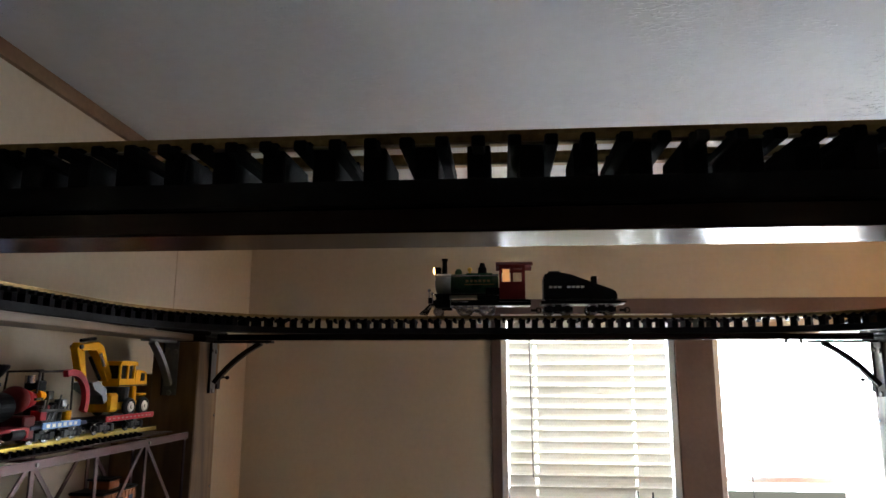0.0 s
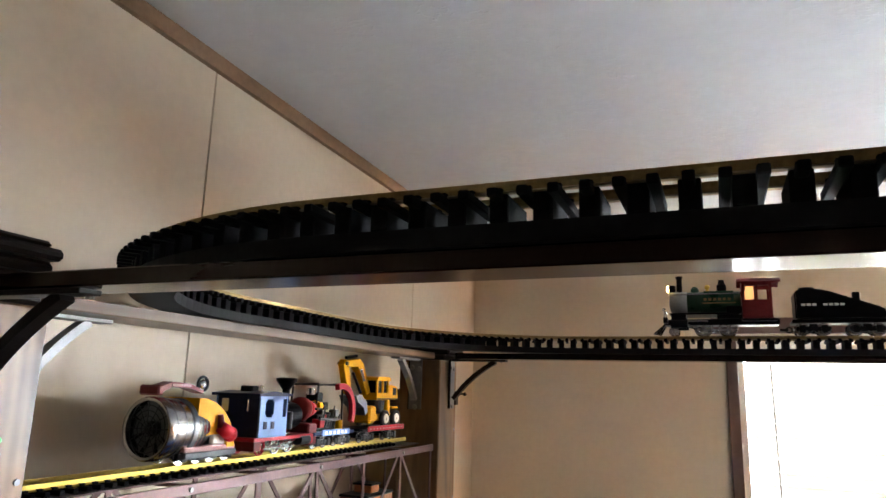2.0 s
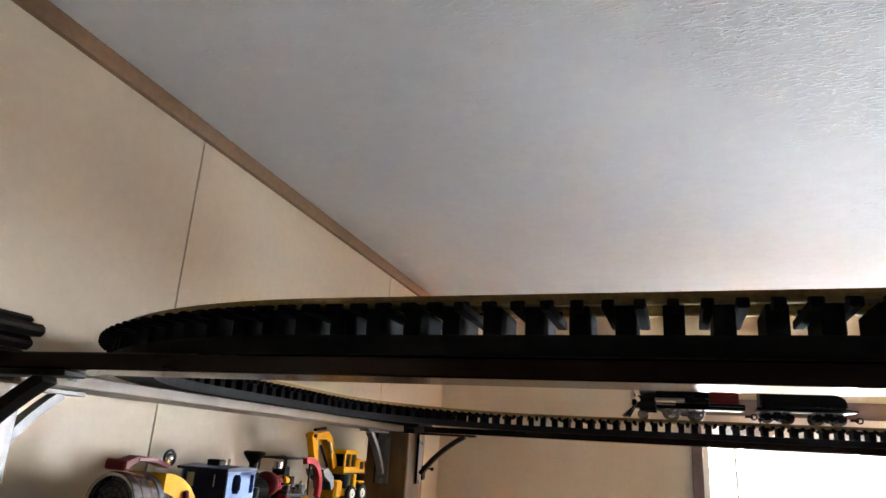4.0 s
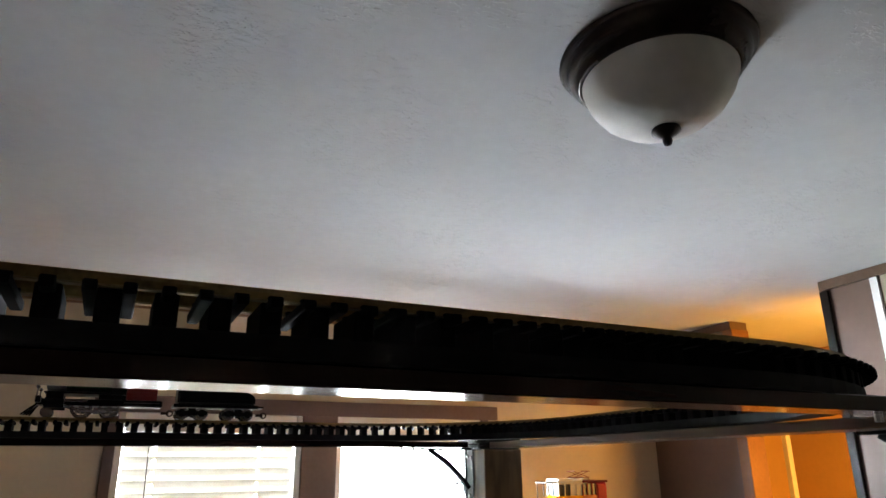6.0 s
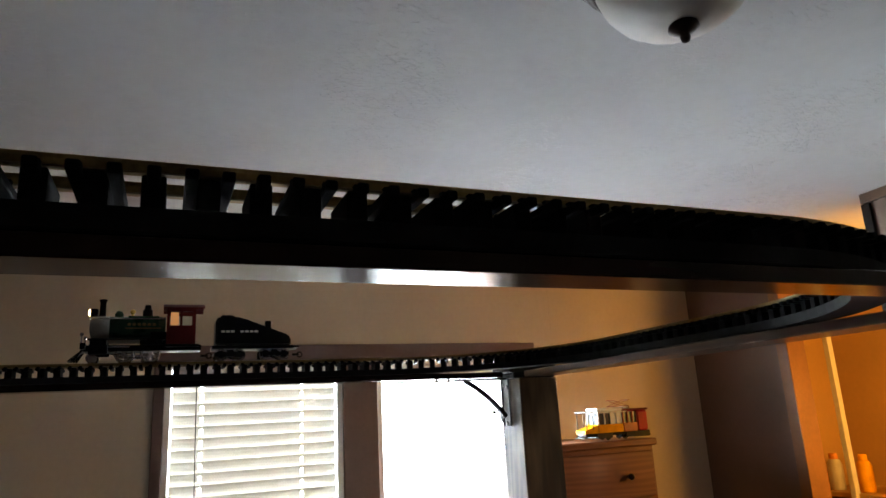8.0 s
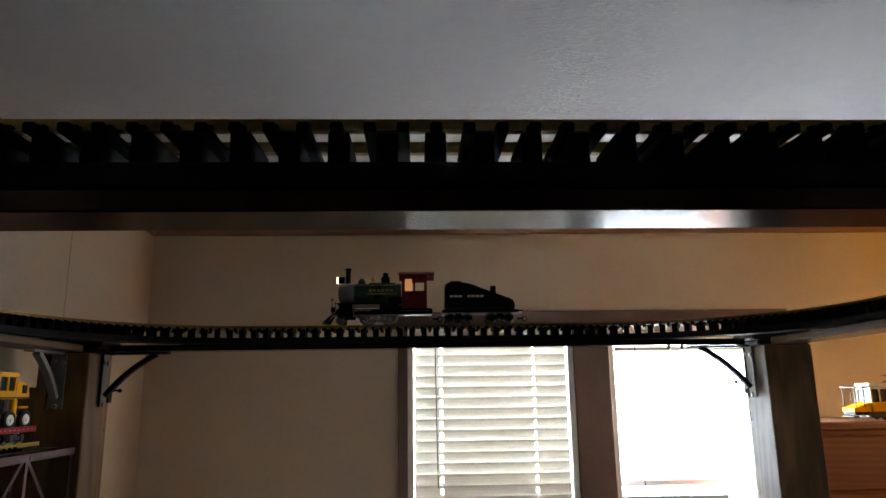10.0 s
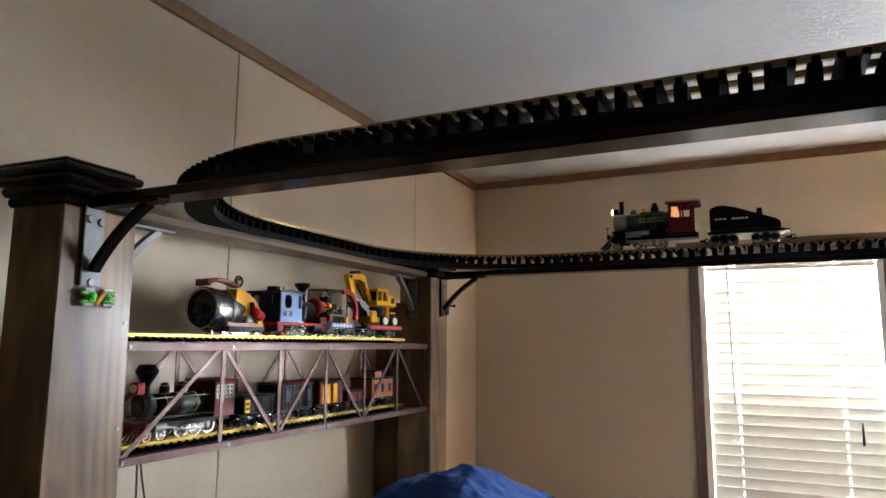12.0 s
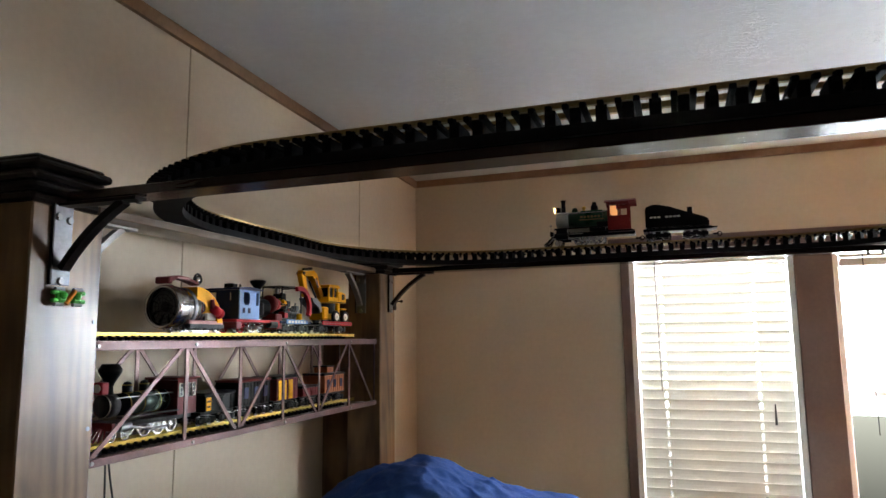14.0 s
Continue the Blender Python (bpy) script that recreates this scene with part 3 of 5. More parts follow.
for (y0, y1), lab in ((NBY, "long dark varnished rail of the bed canopy with a glossy underside"), (FBY, "dark varnished canopy rail in front of the windows")):
    rail_ = thing("canopy_rail", lab, "rail", "canopy rails")
    part("beam", box((0.3, y0, ZB), (2.126, y1, 1.7135), 0.0015), BEAMW, rail_)
    for x in (0.40, 0.44, 1.91, 1.95):
        part("bolt", rod((x, (y0 + y1) / 2, ZB - 0.0095), (x, (y0 + y1) / 2, ZB), 0.005, n=8), SCREW, rail_)
for x in (0.16, 2.166):
    tagged(part("canopy_plank", box((x, PY[0][1] + 0.001, 1.692), (x + 0.1, PY[1][0] - 0.001, 1.7105), 0.002), PLANKW), "brown pine plank between two bed posts", "plank", "canopy planks")

# oval of track
XL, XR, YN, YF, R = 0.745, 1.68, -2.4075, -0.925, 0.53
SIDE, STR, ARC = (YF - R) - (YN + R), XR - XL, math.pi / 2 * R
LEGS = (STR, ARC, SIDE, ARC, STR, ARC, SIDE, ARC)
LENGTH = sum(LEGS)


def oval(s):
    """The (x, y, heading) of the track's centre line at s metres from the near straight's west end."""
    s %= LENGTH
    i = 0
    while s > LEGS[i]:
        s -= LEGS[i]
        i += 1
    a0 = (i // 2) * math.pi / 2
    if i % 2 == 0:
        sx, sy = ((XL, YN), (XR + R, YN + R), (XR, YF), (XL - R, YF - R))[i // 2]
        return sx + s * math.cos(a0), sy + s * math.sin(a0), a0
    cx, cy_ = ((XR, YN + R), (XR, YF - R), (XL, YF - R), (XL, YN + R))[i // 2]
    a = a0 + s / R
    return cx + R * math.sin(a), cy_ - R * math.cos(a), a


tagged(part("track_board", sweep([oval(j / 160 * LENGTH) for j in range(160)], [(-0.0265, 1.714), (0.03, 1.714), (0.03, 1.7305), (-0.0265, 1.7305)], True), PLYBLACK),
       "black painted board that carries the oval of track", "board")
railway = thing("railway_track", "oval of garden-scale track on the bed canopy", "model track")
stations = [oval(j / 220 * LENGTH) for j in range(220)]
for off in (-0.0225, 0.0225):
    part("rail", sweep(stations, [(off - 0.0035, RT - 0.0095), (off + 0.0035, RT - 0.0095), (off + 0.001, RT - 0.0075), (off + 0.001, RT - 0.003),
                                  (off + 0.0018, RT), (off - 0.0018, RT), (off - 0.001, RT - 0.003), (off - 0.001, RT - 0.0075)], True), OLDBRASS, railway)
tie_mesh = box((-0.0043, -0.043, -0.0075), (0.0043, 0.043, 0), 0.001)
for off in (-0.0225, 0.0225):
    bx(tie_mesh, (-0.0035, off - 0.007, 0), (0.0035, off + 0.007, 0.003))
first_tie = part("tie", tie_mesh, TIE, railway)
n_ties = round(LENGTH / 0.02333)
for j in range(n_ties):
    o = first_tie if j == 0 else new("tie", first_tie.data)
    x, y, a = oval(0.335 + (j + 0.5) / n_ties * LENGTH)
    o.parent, o.matrix_basis = railway, pose(x, y, RT - 0.0095, 0, 0, math.degrees(a))
first_block = part("riser_block", box((-0.0078, -0.0255, 1.7305), (0.0078, 0.03, RT - 0.0105), 0.001), TIE, railway)
n_blocks = round(LENGTH / 0.035)
for j in range(n_blocks):
    o = first_block if j == 0 else new("riser_block", first_block.data)
    x, y, a = oval(0.335 + j / n_blocks * LENGTH)
    o.parent, o.matrix_basis = railway, pose(x, y, 0, 0, 0, math.degrees(a))


# ---- truss shelf and its track ----
TX0, TX1, TY0, TY1, TZ0, TZ1 = 0.112, 0.264, -2.3145, -1.02, 1.203, 1.443
truss = thing("truss_bridge_shelf", "oxide-red steel truss bridge fixed as a shelf between the bed posts", "shelf")
nodes_y = [TY0 + 0.006] + [-2.04 + (TY1 - 0.006 + 2.04) * k / 5 for k in range(6)]
for x in (TX0 + 0.003, TX1 - 0.003):
    for z0, z1 in ((TZ0, TZ0 + 0.016), (TZ1 - 0.018, TZ1)):
        part("chord", box((x - 0.003, TY0, z0), (x + 0.003, TY1, z1), 0.0008), OXIDE, truss)
    for k, y in enumerate(nodes_y):
        part("vertical", bar(bmesh.new(), (x - 0.0045, y, TZ0 + 0.012), (x - 0.0045, y, TZ1 - 0.014), 0.0115, 0.003), OXIDE, truss)
    for k in range(6):
        up = k % 2 == 0
        a = (x - 0.008, nodes_y[k] + 0.008, TZ0 + 0.012 if up else TZ1 - 0.014)
        b = (x - 0.008, nodes_y[k + 1] - 0.008, TZ1 - 0.014 if up else TZ0 + 0.012)
        part("diagonal", bar(bmesh.new(), a, b, 0.010, 0.003), OXIDE, truss)
for k in range(6):
    y = nodes_y[k] + 0.02
    for z in (TZ0 + 0.001, TZ1 - 0.008):
        part("cross_bar", box((TX0 + 0.006, y, z), (TX1 - 0.006, y + 0.012, z + 0.006)), OXIDE, truss)
for z0 in (TZ0 + 0.0075, TZ1 - 0.0015):
    part("deck_strip", box((TX0 + 0.04, TY0 + 0.002, z0), (TX1 - 0.045, TY1 - 0.002, z0 + 0.003)), OXIDE, truss)
for y in (TY0 + 0.01, nodes_y[1] + 0.02, nodes_y[3], nodes_y[5]):
    for z in (TZ1 - 0.009, TZ0 + 0.008):
        part("bolt", rod((TX1, y, z), (TX1 + 0.003, y, z), 0.004, n=8), SCREW, truss)
TCX = 0.172
for z, lab in ((TZ1 + 0.0017, "brass-railed track on the upper deck of the truss shelf"), (TZ0 + 0.0107, "brass-railed track on the lower deck of the truss shelf")):
    tr = thing("shelf_track", lab, "model track", "shelf tracks")
    for off in (-0.0225, 0.0225):
        part("rail", sweep([(TCX + off, TY0 + 0.03, math.pi / 2), (TCX + off, TY1 - 0.05, math.pi / 2)],
                           [(-0.0035, z + 0.008), (0.0035, z + 0.008), (0.001, z + 0.010), (0.0018, z + 0.0175), (-0.0018, z + 0.0175), (-0.001, z + 0.010)]), BRASS, tr)
    for j in range(51):
        o = new("tie", first_tie.data)
        o.parent, o.matrix_basis = tr, pose(TCX, TY0 + 0.035 + j * 0.022, z + 0.008, 0, 0, 90)
RAIL_UP, RAIL_LOW = TZ1 + 0.0017 + 0.0175, TZ0 + 0.0107 + 0.0175

# ---- model vehicles: built along +x, rail top at z = 0 ----
def wheel(parent, x, side, r, material=SILVER, spoked=False, name="wheel"):
    y = side * 0.0235
    bm = bmesh.new()
    ring(bm, (x, y, r), "y", r * 0.86, r * 0.14, 22, 6)
    cy(bm, (x, y - 0.003, r), (x, y + 0.003, r), r * 0.2, n=10)
    if spoked:
        for k in range(8):
            a = k * math.pi / 4
            cy(bm, (x, y, r), (x + r * 0.85 * math.cos(a), y, r + r * 0.85 * math.sin(a)), r * 0.07, n=5)
    else:
        cy(bm, (x, y - 0.0015, r), (x, y + 0.0015, r), r * 0.85, n=18)
    return part(name, bm, material, parent)


def truck(parent, x, base=0.045, r=0.0145, frame=DKGREY, wheels=SILVER):
    for dx in (-base / 2, base / 2):
        for s in (-1, 1):
            wheel(parent, x + dx, s, r, wheels)
        part("axle", rod((x + dx, -0.022, r), (x + dx, 0.022, r), 0.0025, n=8), DKGREY, parent)
    bm = bmesh.new()
    for s in (-1, 1):
        bx(bm, (x - base / 2 - 0.012, s * 0.033 - 0.003, r - 0.004), (x + base / 2 + 0.012, s * 0.033 + 0.003, r + 0.006), 0.001)
        for dx in (-base / 2, base / 2):
            bx(bm, (x + dx - 0.006, s * 0.034 - 0.004, r - 0.008), (x + dx + 0.006, s * 0.034 + 0.004, r + 0.009), 0.001)
        for dx in (-0.006, 0.006):
            cy(bm, (x + dx, s * 0.034, r - 0.006), (x + dx, s * 0.034, r + 0.006), 0.003, n=8)
    bx(bm, (x - 0.008, -0.033, r + 0.004), (x + 0.008, 0.033, r + 0.012))
    part("truck_frame", bm, frame, parent)


def coupler(parent, x, d):
    bm = bmesh.new()
    bx(bm, (min(x, x + d * 0.016), -0.004, 0.012), (max(x, x + d * 0.016), 0.004, 0.018))
    ring(bm, (x + d * 0.018, 0, 0.015), "y", 0.006, 0.0018, 12, 5)
    part("coupler", bm, IRON, parent)


def jet_car():
    v = thing("jet_fan_car", "flat model car carrying a chrome jet fan and a yellow scoop", "model train")
    part("deck", box((-0.055, -0.04, 0.03), (0.075, 0.04, 0.04), 0.002), PALERED, v, "faded red deck")
    part("side_sill", box((-0.055, -0.043, 0.021), (0.075, -0.036, 0.031), 0.001), DKGREY, v)
    part("side_sill", box((-0.055, 0.036, 0.021), (0.075, 0.043, 0.031), 0.001), DKGREY, v)
    truck(v, -0.03, 0.04)
    truck(v, 0.045, 0.04)
    coupler(v, 0.075, 1)
    shell = bmesh.new()
    prof = [(-0.105, 0.046), (-0.108, 0.0505), (-0.104, 0.053), (-0.092, 0.0535), (-0.062, 0.050), (-0.03, 0.046), (0.0, 0.042), (0.012, 0.036)]
    n, zc = 36, 0.088
    rows = [[shell.verts.new((x, r * math.cos(2 * math.pi * k / n), zc + r * math.sin(2 * math.pi * k / n))) for k in range(n)] for x, r in prof]
    for a, b in zip(rows, rows[1:]):
        for k in range(n):
            shell.faces.new((a[k], a[(k + 1) % n], b[(k + 1) % n], b[k]))
    shell.faces.new(rows[-1])
    part("fan_shell", shell, SILVER, v, "polished chrome shell", smooth=True)
    for x, r in ((-0.09, 0.0532), (-0.066, 0.0504), (-0.02, 0.0448), (-0.008, 0.0431)):
        part("shell_rib", ring(bmesh.new(), (x, 0, zc), "x", r, 0.0009, 36, 5), STEELG, v)
    part("fan_back", rod((-0.074, 0, zc), (-0.07, 0, zc), 0.0495, n=32), BLACKP, v)
    grille = bmesh.new()
    for r in (0.012, 0.021, 0.03, 0.039, 0.048):
        ring(grille, (-0.104, 0, zc), "x", r, 0.0009, 28, 5)
    for k in range(6):
        a = k * math.pi / 6
        cy(grille, (-0.104, -0.049 * math.cos(a), zc - 0.049 * math.sin(a)), (-0.104, 0.049 * math.cos(a), zc + 0.049 * math.sin(a)), 0.0009, n=5)
    part("grille", grille, DKGREY, v, "dark wire grille")
    for k in range(9):
        blades = bmesh.new()
        a = 2 * math.pi * k / 9
        u, w = Vector((0, math.cos(a), math.sin(a))), Vector((0.25, -math.sin(a), math.cos(a)))
        c = Vector((-0.086, 0, zc))
        q = [blades.verts.new(c + u * r + w * s) for r, s in ((0.012, -0.006), (0.046, -0.013), (0.046, 0.013), (0.012, 0.006))]
        blades.faces.new(q)
        part("fan_blade", blades, STEELG, v)
    part("fan_hub", rod((-0.094, 0, zc), (-0.078, 0, zc), 0.013, n=14), IRON, v)
    part("band", rod((-0.046, 0, zc), (-0.036, 0, zc), 0.050, n=32), STEELG, v, "grey steel band")
    part("motor", rod((0.004, 0, 0.08), (0.034, 0, 0.078), 0.034, 0.026, 20), DKGREY, v)
    scoop = bmesh.new()
    prism(scoop, [(-0.032, 0.148), (-0.012, 0.147), (0.012, 0.138), (0.036, 0.12), (0.054, 0.096), (0.066, 0.068), (0.071, 0.041), (0.05, 0.041), (0.048, 0.06), (0.036, 0.07), (0.012, 0.07), (-0.032, 0.066)], -0.041, 0.041)
    part("scoop", scoop, YELLOW, v, "bright yellow scoop")
    part("scoop_plate", box((0.012, -0.0395, 0.041), (0.046, -0.030, 0.078), 0.002), CREAM, v)
    part("valve", ball(rod((0.02, -0.049, 0.088), (0.044, -0.049, 0.076), 0.011, 0.013, 14), (0.046, -0.049, 0.075), 0.014), REDP, v, "dark red valve", True)
    part("valve_pipe", rod((0.024, -0.046, 0.088), (0.02, -0.046, 0.11), 0.007, 0.005, 10), DKRED, v)
    duct = bmesh.new()
    prism(duct, [(-0.112, 0.146), (-0.1, 0.158), (-0.07, 0.166), (-0.03, 0.163), (0.004, 0.152), (0.004, 0.146), (-0.03, 0.155), (-0.07, 0.158), (-0.09, 0.150)], -0.016, 0.010)
    part("intake", duct, DKRED, v, "dark red curved top duct")
    part("intake_mouth", box((-0.114, -0.026, 0.143), (-0.1, 0.018, 0.16), 0.003), DKRED, v)
    # Pale red strip: the duct's pinkish highlight, painted on as a thin box.
    part("duct_stripe", box((-0.075, -0.0175, 0.158), (-0.03, -0.0162, 0.1625)), PALERED, v)
    wh = bmesh.new()
    ring(wh, (0.012, -0.005, 0.163), "y", 0.013, 0.003, 18, 6)
    part("hand_wheel", wh, BLACKP, v)
    part("lamp_glass", ball(bmesh.new(), (0.012, -0.005, 0.163), 0.009, 1, 0.6, 1), SILVER, v, smooth=True)
    for c in v.children:
        kind = c.name.split(".")[0]
        if kind in ("deck", "side_sill", "scoop_plate"):
            c.data.transform(Matrix.Translation((0, 0, -0.009)))
        elif kind == "scoop":
            c.data.transform(Matrix.Translation((0, 0, -0.0125)) @ Matrix.Diagonal((1, 1, 0.82, 1)) @ Matrix.Translation((0, 0, 0.006)))
        elif kind in ("fan_shell", "shell_rib", "fan_back", "grille", "fan_blade", "fan_hub", "band", "motor", "valve", "valve_pipe", "intake", "intake_mouth", "duct_stripe", "hand_wheel", "lamp_glass"):
            c.data.transform(Matrix.Translation((0, 0, -0.0255)))
    return v


def blue_loco():
    v = thing("blue_locomotive", "light blue and navy model locomotive with a flared black stack", "model train")
    part("footplate", box((-0.058, -0.043, 0.03), (0.145, 0.043, 0.038), 0.0015), REDP, v, "red footplate")
    part("skirt", box((-0.052, -0.04, 0.012), (-0.03, 0.04, 0.03), 0.001), DKRED, v)
    back = bmesh.new()
    bx(back, (-0.05, -0.044, 0.038), (-0.046, 0.044, 0.085))
    bx(back, (-0.05, -0.044, 0.085), (-0.046, 0.020, 0.118))
    bx(back, (-0.05, 0.036, 0.085), (-0.046, 0.044, 0.118))
    bx(back, (-0.05, 0.020, 0.112), (-0.046, 0.036, 0.118))
    part("cab_rear", back, NAVY, v, "navy rear wall")
    part("rear_pane", box((-0.0485, 0.021, 0.086), (-0.047, 0.035, 0.111)), CREAM, v, "pale rear window")
    part("grab_rail", rod((-0.0525, -0.022, 0.088), (-0.0525, -0.022, 0.110), 0.0012, n=6), SILVER, v)
    for s in (-1, 1):
        y0, y1 = (s * 0.044 - 0.002, s * 0.044 + 0.002)
        side = bmesh.new()
        bx(side, (-0.05, y0, 0.038), (0.04, y1, 0.076))
        bx(side, (-0.05, y0, 0.076), (-0.034, y1, 0.118))
        bx(side, (-0.006, y0, 0.076), (0.024, y1, 0.118))
        bx(side, (0.036, y0, 0.076), (0.04, y1, 0.118))
        for z in (0.077, 0.111):
            for x in (-0.034, -0.006):
                cy(side, (x, y0, z), (x, y1, z), 0.005, n=10)
        bx(side, (-0.036, y0, 0.111), (0.034, y1, 0.118))
        part("cab_side", side, LBLUE, v, "light blue cab side")
        for x in (-0.032, -0.008):
            part("side_number", box((x - 0.005, s * 0.0465 - 0.0006, 0.054), (x + 0.005, s * 0.0465 + 0.0006, 0.068)), NAVY, v)
    part("cab_front", box((0.036, -0.042, 0.038), (0.04, 0.042, 0.118)), LBLUE, v)
    part("cab_lining", box((-0.044, -0.0405, 0.04), (-0.04, 0.0405, 0.116)), NAVY, v)
    roof = bmesh.new()
    prism(roof, [(-0.06, 0.117), (-0.06, 0.122), (-0.01, 0.127), (0.05, 0.122), (0.05, 0.117)], -0.05, 0.05)
    part("roof", roof, NAVY, v, "navy roof")
    part("roof_vent", box((-0.028, -0.012, 0.125), (-0.006, 0.014, 0.137), 0.002), BLACKP, v)
    part("whistle", rod((0.022, 0.0, 0.122), (0.022, 0.0, 0.138), 0.0028, n=8), SILVER, v)
    part("boiler", rod((0.04, 0, 0.075), (0.13, 0, 0.075), 0.028, n=24), BLACKP, v)
    part("smokebox_door", rod((0.13, 0, 0.075), (0.135, 0, 0.075), 0.024, 0.02, 20), DKGREY, v)
    st = lathe([(0, 0.0), (0.011, 0.0), (0.01, 0.012), (0.0075, 0.018), (0.0075, 0.038), (0.02, 0.056), (0.021, 0.062), (0.017, 0.064), (0, 0.06)], 20)
    part("chimney", st, BLACKP, v).location = (0.108, 0, 0.092)
    part("dome", lathe([(0, 0.02), (0.006, 0.019), (0.01, 0.012), (0.011, 0), (0, 0)], 16), BLACKP, v).location = (0.07, 0, 0.1)
    part("pump", rod((0.062, -0.036, 0.05), (0.062, -0.036, 0.085), 0.008, n=12), DKGREY, v)
    for s in (-1, 1):
        part("cylinder", rod((0.1, s * 0.036, 0.026), (0.135, s * 0.036, 0.026), 0.011, n=14), DKGREY, v)
        for x in (-0.01, 0.04, 0.085):
            wheel(v, x, s, 0.0175, SILVER if x > 0 else REDP, True)
        gear = bmesh.new()
        cy(gear, (-0.01, s * 0.031, 0.014), (0.085, s * 0.031, 0.014), 0.0028, n=8)
        cy(gear, (0.04, s * 0.034, 0.02), (0.1, s * 0.034, 0.026), 0.0026, n=8)
        cy(gear, (0.06, s * 0.036, 0.04), (0.1, s * 0.036, 0.03), 0.002, n=8)
        bx(gear, (0.052, s * 0.034 - 0.003, 0.028), (0.068, s * 0.034 + 0.003, 0.044), 0.001)
        part("side_rod", gear, SILVER, v, "polished side rods")
    part("buffer_beam", box((0.143, -0.042, 0.018), (0.151, 0.042, 0.036), 0.001), REDP, v)
    coupler(v, -0.058, -1)
    return v


def red_truck():
    v = thing("red_rail_crane", "red and blue model rail truck with open engine gear", "model train")
    part("deck", box((-0.085, -0.04, 0.03), (0.095, 0.04, 0.038), 0.0015), NAVY, v)
    part("name_board", box((-0.056, -0.0435, 0.029), (0.065, -0.0405, 0.042), 0.0008), LBLUE, v, "light blue side board")
    bars = bmesh.new()
    for k in range(6):
        bx(bars, (-0.046 + k * 0.0175, -0.0442, 0.032), (-0.036 + k * 0.0175, -0.0436, 0.039))
    part("board_writing", bars, CREAM, v)
    truck(v, -0.04, 0.045)
    truck(v, 0.05, 0.045)
    part("end_block", box((-0.105, -0.038, 0.012), (-0.07, 0.038, 0.058), 0.003), DKRED, v, "dark red end block")
    part("tank", rod((-0.088, -0.006, 0.088), (-0.045, -0.006, 0.088), 0.027, 0.015, 24), REDP, v, "red tank", True)
    part("tank_cap", ball(bmesh.new(), (-0.088, -0.006, 0.088), 0.0272, 0.7, 1, 1, 20), DKRED, v, smooth=True)
    part("tank_slot", box((-0.062, -0.030, 0.086), (-0.040, -0.024, 0.091), 0.001), BLACKP, v)
    part("nose", rod((-0.04, -0.012, 0.094), (-0.018, -0.012, 0.094), 0.013, 0.009, 14), YELLOW, v, "yellow nose cone")
    rnd = random.Random(4)
    for k in range(16):
        eng = bmesh.new()
        x, y, z = rnd.uniform(-0.06, 0.03), rnd.uniform(-0.032, 0.03), rnd.uniform(0.044, 0.1)
        w = rnd.uniform(0.004, 0.01)
        bx(eng, (x - w, y - w, z - w), (x + w, y + w, z + w), 0.001)
        part("engine_fitting", eng, (DKGREY, DKGREY, STEELG, REDP)[k % 4], v)
    part("engine_block", box((-0.05, -0.025, 0.038), (0.03, 0.025, 0.075), 0.002), DKGREY, v)
    pipes = bmesh.new()
    for k in range(7):
        x = -0.052 + k * 0.013
        cy(pipes, (x, -0.03, 0.045), (x + 0.009, -0.033, 0.075 + 0.02 * (k % 3 == 1)), 0.0016, n=8)
    cy(pipes, (-0.055, -0.034, 0.066), (0.035, -0.034, 0.062), 0.003, n=8)
    part("pipe", pipes, STEELG, v, "bright metal pipes")
    part("canister", rod((0.03, -0.034, 0.042), (0.03, -0.034, 0.062), 0.008, n=12), YELLOW, v, "yellow canister")
    part("driver_seat", box((-0.035, -0.015, 0.1), (-0.01, 0.015, 0.125), 0.003), BLACKP, v)
    part("gauge", rod((-0.055, -0.01, 0.12), (-0.055, -0.01, 0.135), 0.009, n=12), SILVER, v)
    cage = bmesh.new()
    for y in (-0.03, 0.03):
        cy(cage, (-0.065, y, 0.1), (-0.06, y, 0.142), 0.002, n=6)
        cy(cage, (-0.06, y, 0.142), (0.045, y, 0.146), 0.002, n=6)
        cy(cage, (0.045, y, 0.146), (0.05, y, 0.04), 0.002, n=6)
    for x in (-0.06, -0.01, 0.045):
        cy(cage, (x, -0.03, 0.143), (x, 0.03, 0.143), 0.002, n=6)
    part("roll_cage", cage, IRON, v)
    hoop = bmesh.new()
    rows = []
    for k in range(15):
        a = radians(-25 + k * 9.5)
        rows.append([hoop.verts.new((0.03 + r * math.cos(a), y, 0.082 + r * math.sin(a))) for r, y in ((0.052, -0.04), (0.066, -0.04), (0.066, -0.03), (0.052, -0.03))])
    for a, b in zip(rows, rows[1:]):
        for j in range(4):
            hoop.faces.new((a[j], a[(j + 1) % 4], b[(j + 1) % 4], b[j]))
    hoop.faces.new(rows[0])
    hoop.faces.new(rows[-1])
    part("hoop_guard", hoop, REDP, v, "curved red guard")
    coupler(v, 0.095, 1)
    return v


def flat_car():
    v = thing("flat_car", "black and red model flat car under a toy excavator", "model train")
    part("deck", box((-0.115, -0.042, 0.03), (0.125, 0.042, 0.036), 0.0015), BLACKP, v)
    part("side_sill", box((-0.09, -0.0435, 0.0285), (0.122, -0.0405, 0.042), 0.0008), REDP, v, "red side sill")
    bars = bmesh.new()
    for k in range(11):
        bx(bars, (-0.082 + k * 0.018, -0.0445, 0.0335), (-0.074 + k * 0.018, -0.0436, 0.0365))
    part("sill_writing", bars, PALERED, v)
    truck(v, -0.075, 0.045)
    truck(v, 0.055, 0.045)
    return v


